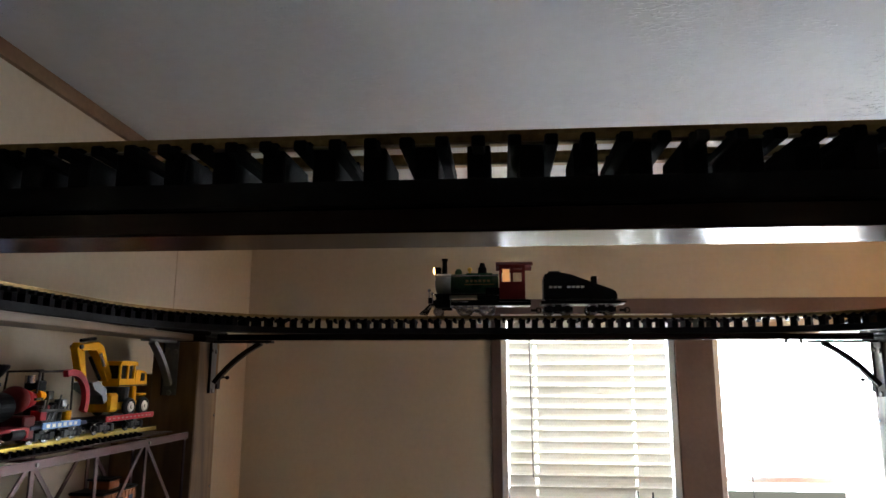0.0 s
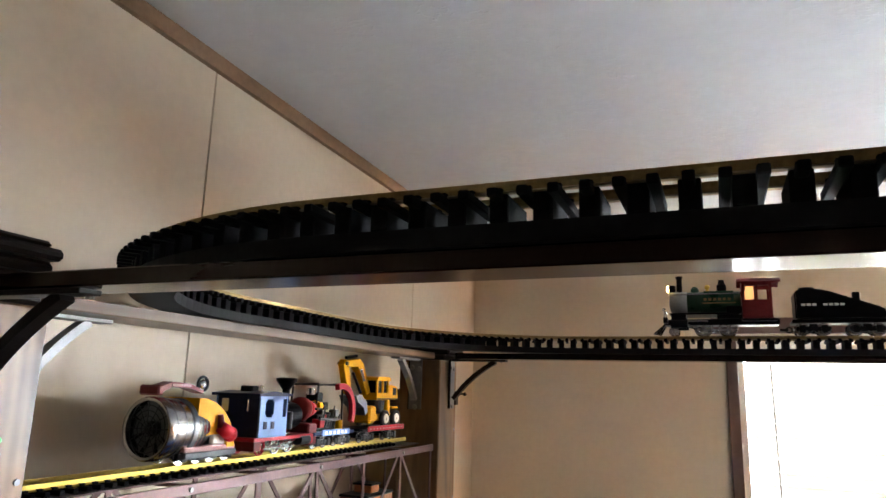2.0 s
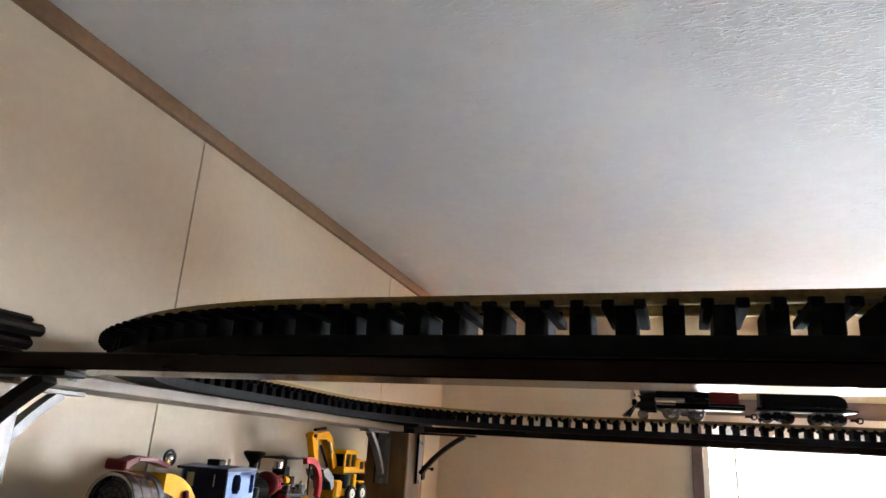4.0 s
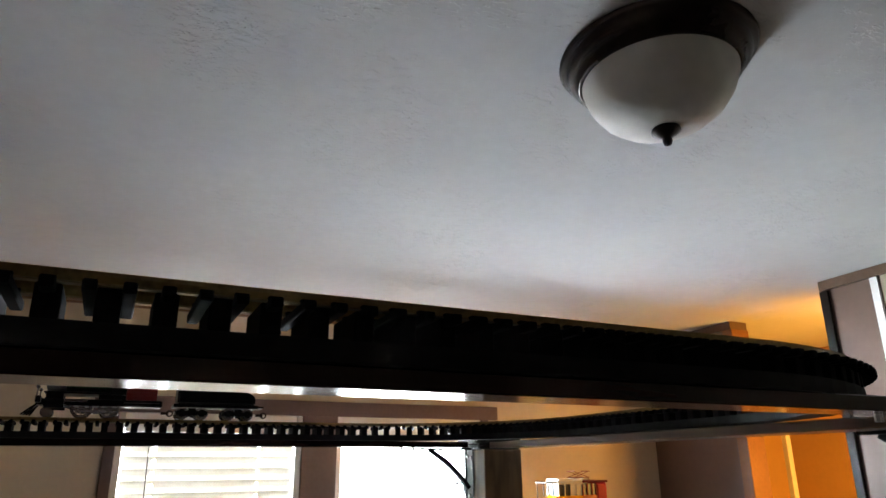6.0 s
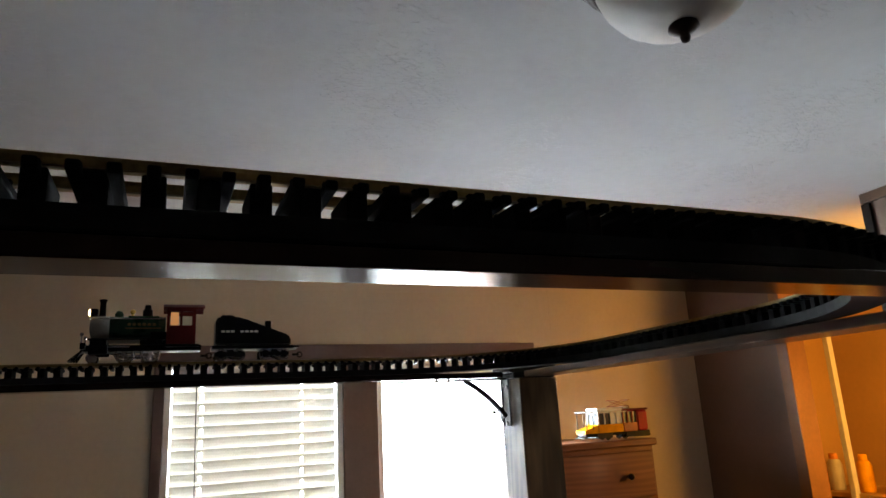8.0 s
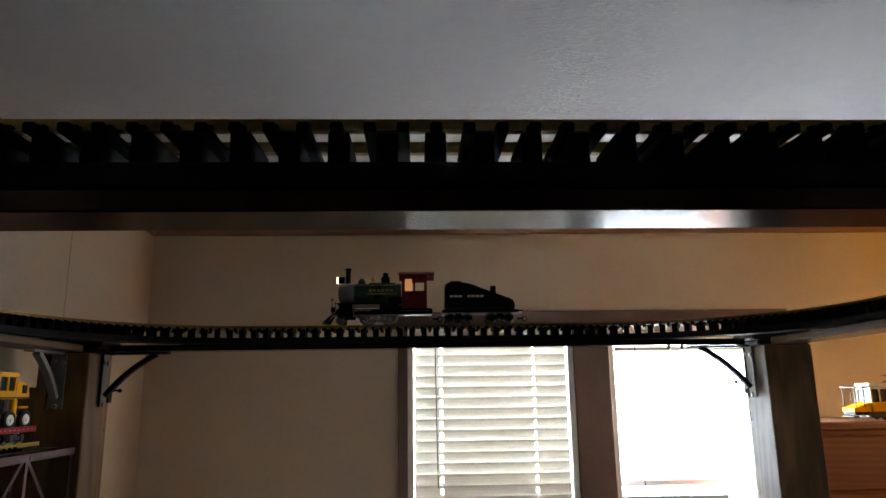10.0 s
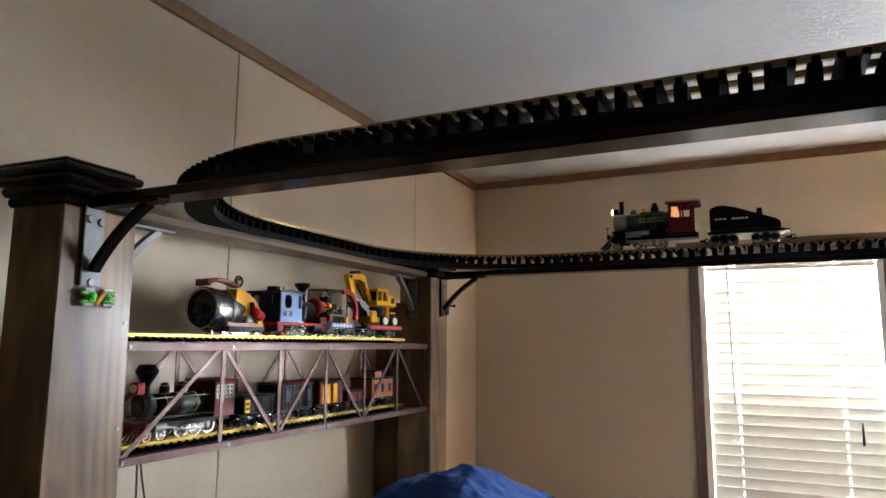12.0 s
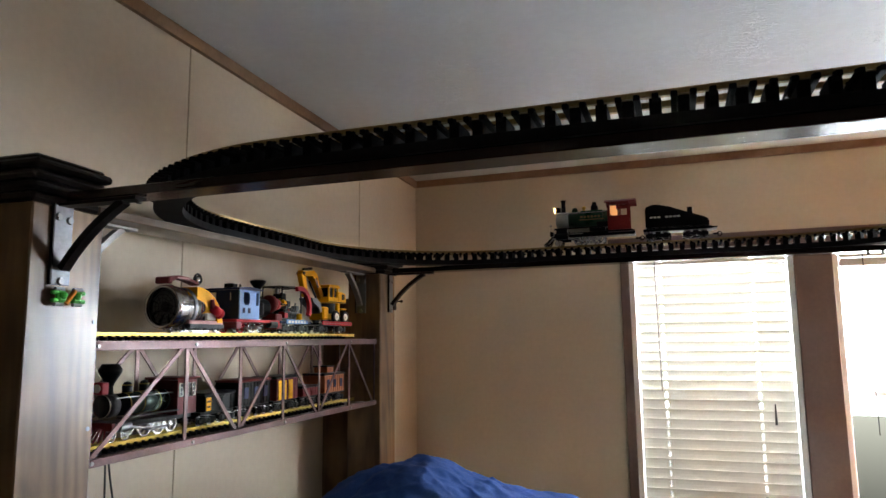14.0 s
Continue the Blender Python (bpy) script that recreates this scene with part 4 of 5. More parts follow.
def excavator():
    v = thing("toy_excavator", "yellow toy wheeled excavator with a raised arm on a flat car", "toy excavator")
    part("chassis", box((-0.05, -0.024, 0.016), (0.055, 0.024, 0.034), 0.003), YELLOW, v)
    part("support_leg", box((-0.07, -0.026, 0.012), (-0.034, 0.026, 0.056), 0.005), YELLOW, v)
    part("support_leg", box((0.014, -0.030, 0.03), (0.03, 0.030, 0.072), 0.003), YELLOW, v)
    part("mudguard", box((0.03, -0.036, 0.048), (0.062, 0.036, 0.054), 0.002), YELLOW, v)
    for x in (-0.008, 0.05):
        for s in (-1, 1):
            tyre = bmesh.new()
            ring(tyre, (x, s * 0.034, 0.0225), "y", 0.0165, 0.0062, 22, 8)
            cy(tyre, (x, s * 0.028, 0.0225), (x, s * 0.038, 0.0225), 0.0165, n=20)
            w = part("wheel", tyre, RUBBER, v, "black tyre")
            hub = rod((x, s * 0.037, 0.0225), (x, s * 0.0405, 0.0225), 0.0145, 0.011, 16)
            cy(hub, (x, s * 0.0405, 0.0225), (x, s * 0.0425, 0.0225), 0.005, n=10)
            part("hub", hub, CREAM, w, "white hub")
    part("turntable", rod((0.0, 0, 0.034), (0.0, 0, 0.07), 0.024, 0.026, 18), DKGREY, v)
    hood = bmesh.new()
    prism(hood, [(0.012, 0.072), (0.066, 0.072), (0.069, 0.08), (0.064, 0.108), (0.03, 0.112), (0.012, 0.112)], -0.032, 0.034)
    bmesh.ops.bevel(hood, geom=list(hood.edges), offset=0.003, segments=2, affect="EDGES")
    part("engine_hood", hood, YELLOW, v)
    part("hood_grille", box((0.036, -0.0335, 0.084), (0.054, -0.0315, 0.104), 0.001), BLACKP, v)
    part("body_line", box((-0.05, -0.0335, 0.0725), (0.066, -0.0322, 0.0755)), BLACKP, v)
    cab = bmesh.new()
    prism(cab, [(-0.052, 0.072), (0.012, 0.072), (0.012, 0.09), (-0.052, 0.09)], -0.033, 0.004)
    for x0, x1 in ((-0.052, -0.045), (-0.022, -0.015), (0.006, 0.012)):
        for y in (-0.033, 0.0):
            bx(cab, (x0, y, 0.088), (x1, y + 0.004, 0.124), 0.001)
    prism(cab, [(-0.056, 0.122), (0.016, 0.122), (0.014, 0.130), (0.004, 0.133), (-0.044, 0.133), (-0.054, 0.130)], -0.036, 0.006)
    part("cab", cab, YELLOW, v)
    part("cab_glass", box((-0.044, -0.029, 0.09), (0.005, -0.001, 0.122)), BLACKP, v, "dark cab glass")
    part("driver_seat", box((-0.03, -0.024, 0.09), (-0.014, -0.008, 0.108), 0.003), ORANGE, v)
    part("exhaust", rod((0.034, 0.016, 0.110), (0.034, 0.016, 0.128), 0.004, 0.003, 8), SILVER, v)
    boom = bmesh.new()
    prism(boom, [(-0.160, 0.168), (-0.098, 0.177), (-0.080, 0.166), (-0.036, 0.088), (-0.058, 0.084), (-0.094, 0.146), (-0.108, 0.158), (-0.155, 0.152)], -0.010, 0.010)
    bmesh.ops.bevel(boom, geom=list(boom.edges), offset=0.0018, segments=1, affect="EDGES")
    part("boom", boom, YELLOW, v)
    stick = bmesh.new()
    prism(stick, [(-0.170, 0.158), (-0.164, 0.172), (-0.148, 0.168), (-0.128, 0.094), (-0.132, 0.084), (-0.144, 0.086)], -0.008, 0.008)
    bmesh.ops.bevel(stick, geom=list(stick.edges), offset=0.0015, segments=1, affect="EDGES")
    part("stick", stick, YELLOW, v)
    part("pivot", rod((-0.160, -0.012, 0.162), (-0.160, 0.012, 0.162), 0.005, n=12), DKGREY, v)
    part("hydraulic", rod((-0.148, 0, 0.177), (-0.100, 0, 0.184), 0.0042, n=8), BLACKP, v, "black hydraulic ram")
    part("hydraulic", rod((-0.098, -0.013, 0.150), (-0.080, -0.013, 0.120), 0.0035, n=8), SILVER, v, "bright hydraulic ram")
    part("hydraulic", rod((-0.112, 0.0, 0.140), (-0.070, 0.0, 0.088), 0.0035, n=8), BLACKP, v)
    part("bucket_link", rod((-0.138, 0, 0.088), (-0.116, 0, 0.062), 0.004, n=8), BLACKP, v)
    bucket = bmesh.new()
    prism(bucket, [(-0.132, 0.082), (-0.106, 0.084), (-0.078, 0.066), (-0.072, 0.040), (-0.084, 0.032), (-0.092, 0.052), (-0.122, 0.066)], -0.022, 0.022)
    part("bucket", bucket, STEELG, v, "grey bucket")
    return v


def porter():
    """The running locomotive: dark green boiler, graphite smokebox, red cab roof, lit lamp and cab."""
    v = thing("steam_locomotive", "dark green model steam locomotive, red cab roof, lit headlamp", "model train")
    part("frame", box((-0.125, -0.03, 0.026), (0.11, 0.03, 0.04), 0.002), BLACKP, v)
    part("running_board", box((-0.05, -0.046, 0.05), (0.1, 0.046, 0.054), 0.001), BLACKP, v)
    part("firebox", box((-0.06, -0.03, 0.04), (-0.02, 0.03, 0.07), 0.002), BLACKP, v)
    part("boiler", rod((-0.05, 0, 0.083), (0.062, 0, 0.083), 0.0255, n=28), GREEN, v, "dark green boiler", True)
    saddle = bmesh.new()
    prism(saddle, [(-0.045, 0.07), (0.035, 0.07), (0.035, 0.108), (-0.045, 0.108)], -0.03, 0.03)
    bmesh.ops.bevel(saddle, geom=list(saddle.edges), offset=0.009, segments=2, affect="EDGES")
    part("saddle_tank", saddle, GREEN, v, "green saddle tank")
    for s in (-1, 1):
        stripe = bmesh.new()
        bx(stripe, (-0.04, s * 0.0302 - 0.0004, 0.077), (0.03, s * 0.0302 + 0.0004, 0.0795))
        for k in range(6):
            bx(stripe, (-0.03 + k * 0.01, s * 0.0302 - 0.0004, 0.084), (-0.0235 + k * 0.01, s * 0.0302 + 0.0004, 0.09))
        part("gold_line", stripe, OLDBRASS, v, "dull gold lining")
    part("smokebox", rod((0.062, 0, 0.083), (0.096, 0, 0.083), 0.0265, n=28), SMOKEBOX, v, "grey smokebox", True)
    part("smokebox_door", lathe([(0.0, 0.006), (0.012, 0.005), (0.022, 0.002), (0.0235, 0), (0, 0)], 24), SMOKEBOX, v, "", True).matrix_basis = pose(0.096, 0, 0.083, 0, 90, 0)
    part("chimney", lathe([(0, 0), (0.0085, 0), (0.0065, 0.006), (0.006, 0.036), (0.008, 0.038), (0.008, 0.042), (0, 0.042)], 18), BLACKP, v).location = (0.078, 0, 0.106)
    part("dome", lathe([(0, 0.03), (0.006, 0.03), (0.007, 0.022), (0.0105, 0.017), (0.0105, 0), (0, 0)], 18), BLACKP, v).location = (-0.012, 0, 0.106)
    part("sand_dome", lathe([(0, 0.018), (0.005, 0.017), (0.009, 0.011), (0.009, 0), (0, 0)], 18), GREEN, v).location = (0.045, 0, 0.104)
    bell = bmesh.new()
    cy(bell, (0.018, 0, 0.106), (0.018, 0, 0.116), 0.003, n=8)
    ball(bell, (0.018, 0, 0.12), 0.006)
    part("bell", bell, BRASS, v)
    lampb = part("headlamp", box((0.086, -0.0085, 0.109), (0.102, 0.0085, 0.126), 0.002), BLACKP, v)
    part("lens", rod((0.102, 0, 0.1175), (0.105, 0, 0.1175), 0.0075, n=16), HEADLAMP, lampb, "glowing amber lens")
    pil = bmesh.new()
    prism(pil, [(0.108, 0.03), (0.112, 0.03), (0.137, 0.006), (0.133, 0.006)], -0.026, 0.026)
    for k in range(7):
        y = -0.033 + k * 0.011
        cy(pil, (0.11, y * 0.7, 0.032), (0.138 - abs(y) * 0.4, y, 0.006), 0.0022, n=6)
    part("pilot", pil, BLACKP, v)
    part("pilot_beam", box((0.104, -0.046, 0.03), (0.114, 0.046, 0.044), 0.001), BLACKP, v)
    rails = bmesh.new()
    for s in (-1, 1):
        cy(rails, (0.112, s * 0.042, 0.044), (0.112, s * 0.042, 0.062), 0.0018, n=6)
        ball(rails, (0.112, s * 0.042, 0.063), 0.004, n=8)
        cy(rails, (0.1, s * 0.029, 0.1), (-0.05, s * 0.031, 0.1), 0.0014, n=6)
    part("hand_rail", rails, SILVER, v)
    for s in (-1, 1):
        part("cylinder", rod((0.062, s * 0.036, 0.03), (0.098, s * 0.036, 0.03), 0.0115, n=16), BLACKP, v)
        part("valve_chest", box((0.064, s * 0.036 - 0.01, 0.038), (0.096, s * 0.036 + 0.01, 0.054), 0.002), BLACKP, v)
        for x in (-0.022, 0.03):
            wheel(v, x, s, 0.0205, SILVER, True, "driving_wheel")
        wheel(v, 0.092, s, 0.0115, SILVER)
        rods = bmesh.new()
        bx(rods, (-0.03, s * 0.031 - 0.0012, 0.012), (0.036, s * 0.031 + 0.0012, 0.017), 0.0006)
        cy(rods, (0.03, s * 0.0335, 0.0145), (0.07, s * 0.0335, 0.03), 0.002, n=6)
        bx(rods, (0.02, s * 0.036 - 0.002, 0.033), (0.064, s * 0.036 + 0.002, 0.037))
        part("side_rod", rods, SILVER, v)
        part("air_tank", rod((-0.045, s * 0.038, 0.046), (0.0, s * 0.038, 0.046), 0.007, n=12), BLACKP, v)
    for s in (-1, 1):
        y0, y1 = s * 0.043 - 0.0015, s * 0.043 + 0.0015
        cab = box((-0.112, y0, 0.04), (-0.052, y1, 0.083))
        for a, b in ((-0.112, -0.106), (-0.084, -0.08), (-0.058, -0.052)):
            bx(cab, (a, y0, 0.082), (b, y1, 0.118))
        bx(cab, (-0.112, y0, 0.116), (-0.052, y1, 0.124))
        part("cab_side", cab, DKRED, v, "dark red-brown cab side")
    part("cab_front", box((-0.056, -0.0415, 0.04), (-0.052, 0.0415, 0.09)), DKRED, v)
    part("cab_front", box((-0.056, -0.0415, 0.112), (-0.052, 0.0415, 0.126)), DKRED, v)
    part("cab_floor", box((-0.12, -0.044, 0.034), (-0.05, 0.044, 0.0395)), BLACKP, v)
    part("window_light", box((-0.076, -0.0405, 0.086), (-0.06, -0.0395, 0.114)), CABGLOW, v, "cab window glowing amber")
    part("window_light", box((-0.076, 0.0395, 0.086), (-0.06, 0.0405, 0.114)), CABGLOW, v, "cab window glowing amber")
    roof = bmesh.new()
    rows = []
    for k in range(9):
        y = -0.05 + k * 0.0125
        z = 0.135 - 0.013 * (y / 0.05) ** 2
        rows.append([roof.verts.new((x, y, z + d)) for x, d in ((-0.13, 0), (-0.044, 0), (-0.044, 0.003), (-0.13, 0.003))])
    for a, b in zip(rows, rows[1:]):
        for j in range(4):
            roof.faces.new((a[j], a[(j + 1) % 4], b[(j + 1) % 4], b[j]))
    roof.faces.new(rows[0])
    roof.faces.new(rows[-1])
    part("cab_roof", roof, DKRED, v, "red cab roof")
    coupler(v, -0.125, -1)
    return v


def slope_tender():
    v = thing("slope_back_tender", "black slope-back model tender with white lettering bars", "model train")
    part("frame", box((-0.1, -0.036, 0.028), (0.085, 0.036, 0.036), 0.0015), BLACKP, v)
    tank = bmesh.new()
    prism(tank, [(-0.092, 0.036), (0.078, 0.036), (0.078, 0.098), (0.07, 0.105), (0.03, 0.105), (0.012, 0.1), (-0.085, 0.062), (-0.092, 0.054)], -0.04, 0.04)
    bmesh.ops.bevel(tank, geom=list(tank.edges), offset=0.003, segments=2, affect="EDGES")
    part("tank", tank, BLACKP, v)
    for s in (-1, 1):
        bars = bmesh.new()
        for k in range(8):
            if k != 4:
                bx(bars, (-0.016 + k * 0.0105, s * 0.0403 - 0.0004, 0.0665), (-0.008 + k * 0.0105, s * 0.0403 + 0.0004, 0.0715))
        part("lettering_bar", bars, CREAM, v)
    part("hatch", rod((0.05, 0, 0.105), (0.05, 0, 0.112), 0.017, 0.015, 18), BLACKP, v)
    lampb = part("tender_lamp", box((-0.05, -0.007, 0.078), (-0.036, 0.007, 0.1), 0.0015), BLACKP, v)
    part("lens", rod((-0.053, 0, 0.092), (-0.05, 0, 0.092), 0.006, n=12), CREAM, lampb)
    part("step", box((-0.112, -0.034, 0.03), (-0.1, 0.034, 0.034)), BLACKP, v)
    truck(v, -0.055, 0.042, 0.0145, BLACKP)
    truck(v, 0.045, 0.042, 0.0145, BLACKP)
    coupler(v, -0.1, -1)
    return v


def old_loco():
    v = thing("old_time_locomotive", "black and red model locomotive with a balloon stack and bright wheels", "model train")
    part("frame", box((-0.13, -0.028, 0.028), (0.12, 0.028, 0.04), 0.002), BLACKP, v)
    part("boiler", rod((-0.06, 0, 0.075), (0.09, 0, 0.075), 0.024, n=24), BLACKP, v, "", True)
    part("smokebox", rod((0.09, 0, 0.075), (0.118, 0, 0.075), 0.025, n=24), DKGREY, v, "", True)
    for x in (-0.03, 0.02, 0.06):
        part("boiler_band", ring(bmesh.new(), (x, 0, 0.075), "x", 0.0242, 0.0012, 24, 5), BRASS, v)
    part("chimney", lathe([(0, 0), (0.009, 0), (0.0075, 0.02), (0.01, 0.026), (0.024, 0.05), (0.0245, 0.056), (0.017, 0.068), (0, 0.066)], 22), BLACKP, v).location = (0.1, 0, 0.096)
    for x in (0.05, 0.0):
        dome = part("dome", lathe([(0, 0.028), (0.007, 0.026), (0.011, 0.018), (0.011, 0.004), (0.014, 0), (0, 0)], 18), BLACKP, v, "black dome")
        for z in (0.003, 0.02):
            part("dome_ring", ring(bmesh.new(), (0, 0, z), "z", 0.0113, 0.0009, 18, 5), BRASS, dome, "brass ring")
        dome.location = (x, 0, 0.096)
    part("boiler_jacket", rod((-0.055, 0, 0.075), (0.062, 0, 0.075), 0.0246, n=24), JACKET, v, "pale green boiler jacket", True)
    part("smokebox_rim", ring(bmesh.new(), (0.118, 0, 0.075), "x", 0.0245, 0.0018, 24, 6), SILVER, v)
    lampb = part("headlamp", box((0.112, -0.012, 0.1), (0.132, 0.012, 0.126), 0.002), REDP, v, "red headlamp box")
    part("lens", rod((0.132, 0, 0.113), (0.135, 0, 0.113), 0.009, n=14), CREAM, lampb)
    pil = bmesh.new()
    for k in range(9):
        y = -0.034 + k * 0.0085
        cy(pil, (0.126, y * 0.6, 0.034), (0.165 - abs(y) * 0.7, y, 0.005), 0.0024, n=6)
    part("pilot", pil, DKRED, v, "dark red cowcatcher")
    part("pilot_beam", box((0.12, -0.042, 0.026), (0.13, 0.042, 0.042), 0.001), DKRED, v)
    for s in (-1, 1):
        for x in (-0.062, -0.022, 0.02):
            wheel(v, x, s, 0.0205, SILVER, True, "driving_wheel")
        for x in (0.075, 0.112):
            wheel(v, x, s, 0.0125, SILVER, True)
        part("cylinder", rod((0.08, s * 0.038, 0.032), (0.11, s * 0.038, 0.032), 0.011, n=14), STEELG, v, "grey steel cylinder")
        rods = bmesh.new()
        bx(rods, (-0.048, s * 0.031 - 0.0012, 0.014), (0.02, s * 0.031 + 0.0012, 0.019), 0.0006)
        cy(rods, (0.012, s * 0.034, 0.018), (0.085, s * 0.034, 0.032), 0.002, n=6)
        cy(rods, (-0.06, s * 0.03, 0.092), (0.11, s * 0.03, 0.092), 0.0015, n=6)
        part("side_rod", rods, STEELG, v)
        part("running_board", box((-0.06, s * 0.042 - 0.008, 0.05), (0.11, s * 0.042 + 0.008, 0.053)), BLACKP, v, "black running board")
    for s in (-1, 1):
        cab = bmesh.new()
        y0, y1 = s * 0.043 - 0.0015, s * 0.043 + 0.0015
        bx(cab, (-0.125, y0, 0.04), (-0.06, y1, 0.08))
        for x in (-0.125, -0.096, -0.064):
            bx(cab, (x, y0, 0.08), (x + 0.004, y1, 0.118))
        bx(cab, (-0.125, y0, 0.112), (-0.06, y1, 0.12))
        part("cab_side", cab, DKRED, v, "dark red cab side")
        for x in (-0.121, -0.092):
            pane = bmesh.new()
            bx(pane, (x, s * 0.0405 - 0.0004, 0.081), (x + 0.025, s * 0.0405 + 0.0004, 0.111))
            shown = part("cab_window", pane, GREYPANE, v, "grey cab window")
            bars_ = bmesh.new()
            for k in (0.0, 0.012, 0.024):
                bx(bars_, (x + k, s * 0.0436 - 0.001, 0.081), (x + k + 0.0012, s * 0.0436 + 0.001, 0.112))
            for z in (0.081, 0.091, 0.101, 0.111):
                bx(bars_, (x, s * 0.0436 - 0.001, z), (x + 0.025, s * 0.0436 + 0.001, z + 0.0012))
            part("glazing_bar", bars_, CREAM, shown, "cream glazing bars")
    part("cab_front", box((-0.063, -0.041, 0.04), (-0.06, 0.041, 0.119)), DKRED, v, "dark red cab front")
    part("cab_roof", box((-0.135, -0.05, 0.12), (-0.05, 0.05, 0.126), 0.003), DKRED, v)
    return v


def wagon(name, label, body, roof, length, height, windows=False, cupola=False, panel=None):
    v = thing(name, label, "model train")
    h = length / 2
    part("underframe", box((-h, -0.034, 0.027), (h, 0.034, 0.034), 0.001), BLACKP, v)
    bm = bmesh.new()
    bx(bm, (-h + 0.006, -0.041, 0.034), (h - 0.006, 0.041, height), 0.0015)
    b = part("body", bm, body, v)
    n = int(length / 0.016)
    for s in (-1, 1):
        ribs = bmesh.new()
        for k in range(n + 1):
            x = -h + 0.008 + k * (length - 0.016) / n
            bx(ribs, (x - 0.0012, s * 0.0415 - 0.0008, 0.036), (x + 0.0012, s * 0.0415 + 0.0008, height - 0.002))
        part("side_boarding", ribs, body, v)
    door = bmesh.new()
    if windows:
        for k in range(3):
            x = -h * 0.6 + k * h * 0.6
            part("window_pane", box((x - 0.009, -0.0428, height * 0.55), (x + 0.009, -0.0418, height * 0.85)), NAVY, v)
    else:
        part("door", bx(door, (-0.05, -0.0445, 0.036), (-0.008, -0.042, height - 0.006), 0.001), panel or body, v)
        part("door", box((0.004, -0.0445, 0.036), (0.026, -0.042, height - 0.006), 0.001), panel or body, v)
    part("roof", box((-h, -0.044, height), (h, 0.044, height + 0.007), 0.003), roof, v)
    if cupola:
        part("cupola", box((-0.025, -0.026, height + 0.007), (0.02, 0.026, height + 0.026), 0.002), body, v)
        part("cupola_roof", box((-0.03, -0.03, height + 0.026), (0.025, 0.03, height + 0.031), 0.002), roof, v)
        for x in (-h - 0.008, h + 0.008):
            rail = bmesh.new()
            for y in (-0.03, 0, 0.03):
                cy(rail, (x, y, 0.032), (x, y, 0.064), 0.0013, n=6)
            cy(rail, (x, -0.034, 0.064), (x, 0.034, 0.064), 0.0015, n=6)
            bx(rail, (min(x, x * 0.9), -0.036, 0.028), (max(x, x * 0.9), 0.036, 0.032))
            part("end_platform", rail, BLACKP, v)
    truck(v, -h * 0.6, 0.04, 0.0135, BLACKP)
    truck(v, h * 0.6, 0.04, 0.0135, BLACKP)
    coupler(v, -h, -1)
    return v


# upper deck, facing north
for maker, y, wide in ((jet_car, -1.93, 1), (blue_loco, -1.757, 1.18), (red_truck, -1.512, 1.15), (flat_car, -1.262, 1.15)):
    maker().matrix_basis = pose(TCX, y, RAIL_UP, 0, 0, 90) @ Matrix.Diagonal((1, wide, 1, 1))
excavator().matrix_basis = pose(TCX, -1.235, RAIL_UP + 0.036, 0, 0, 90) @ Matrix.Diagonal((1.1, 1.15, 1.0, 1))
# lower deck, facing south
old_loco().matrix_basis = pose(TCX, -2.08, RAIL_LOW, 0, 0, -90)
tender = wagon("tender", "black model tender with a yellow number plate behind the old locomotive", BLACKP, BLACKP, 0.13, 0.075)
plate = part("number_plate", box((-0.058, -0.0455, 0.038), (-0.040, -0.0445, 0.07), 0.001), YELLOW, tender, "yellow plate with dark bars")
for z in (0.045, 0.058):
    part("plate_bar", box((-0.055, -0.0462, z), (-0.043, -0.0454, z + 0.005)), BLACKP, plate)
tender.matrix_basis = pose(TCX, -1.86, RAIL_LOW, 0, 0, 90)
wagon("passenger_coach", "black and dark red model coach with a red roof", BLACKP, DKRED, 0.15, 0.098, True).matrix_basis = pose(TCX, -1.705, RAIL_LOW, 0, 0, 90)
wagon("box_car", "dark red model box car with yellow doors", DKRED, BLACKP, 0.13, 0.098, False, False, YELLOW).matrix_basis = pose(TCX, -1.545, RAIL_LOW, 0, 0, 90)
wagon("gondola", "dark red low model wagon", DKRED, BLACKP, 0.11, 0.06).matrix_basis = pose(TCX, -1.41, RAIL_LOW, 0, 0, 90)
wagon("caboose", "orange-red model caboose with a cupola", ORANGE, BLACKP, 0.15, 0.092, True, True).matrix_basis = pose(TCX, -1.25, RAIL_LOW, 0, 0, 90)
# running train on the far straight, facing west
porter().matrix_basis = pose(1.06, YF, RT, 0, 0, 180) @ Matrix.Diagonal((1.22, 1, 1.15, 1))
slope_tender().matrix_basis = pose(1.342, YF, RT, 0, 0, 180) @ Matrix.Diagonal((1.2, 1, 1.15, 1))


# ---- small things on the posts ----
toy = thing("toy_creature", "small green plastic toy with an orange band on the bed post", "toy")
for sy in (-1, 1):
    body = box((0.006, min(sy * 0.006, sy * 0.03), -0.013), (0.022, max(sy * 0.006, sy * 0.03), 0.013), 0.005)
    ball(body, (0.02, sy * 0.018, 0.003), 0.010, 0.8, 1, 0.9, 12)
    for sz in (-1, 1):
        bx(body, (0.008, min(sy * 0.026, sy * 0.042), sz * 0.009 - 0.0045), (0.02, max(sy * 0.026, sy * 0.042), sz * 0.009 + 0.0045), 0.003)
    part("half_body", body, FROGG, toy, "green body half")
    for sz in (-1, 1):
        part("roller", rod((0.014, sy * 0.012, sz * 0.016), (0.014, sy * 0.034, sz * 0.016), 0.0045, n=12), CLEAR, toy, "smoky clear roller")
part("band", rod((0.018, -0.009, -0.015), (0.022, 0.011, 0.014), 0.0055, 0.0045, 10), FROGO, toy, "orange slanted band")
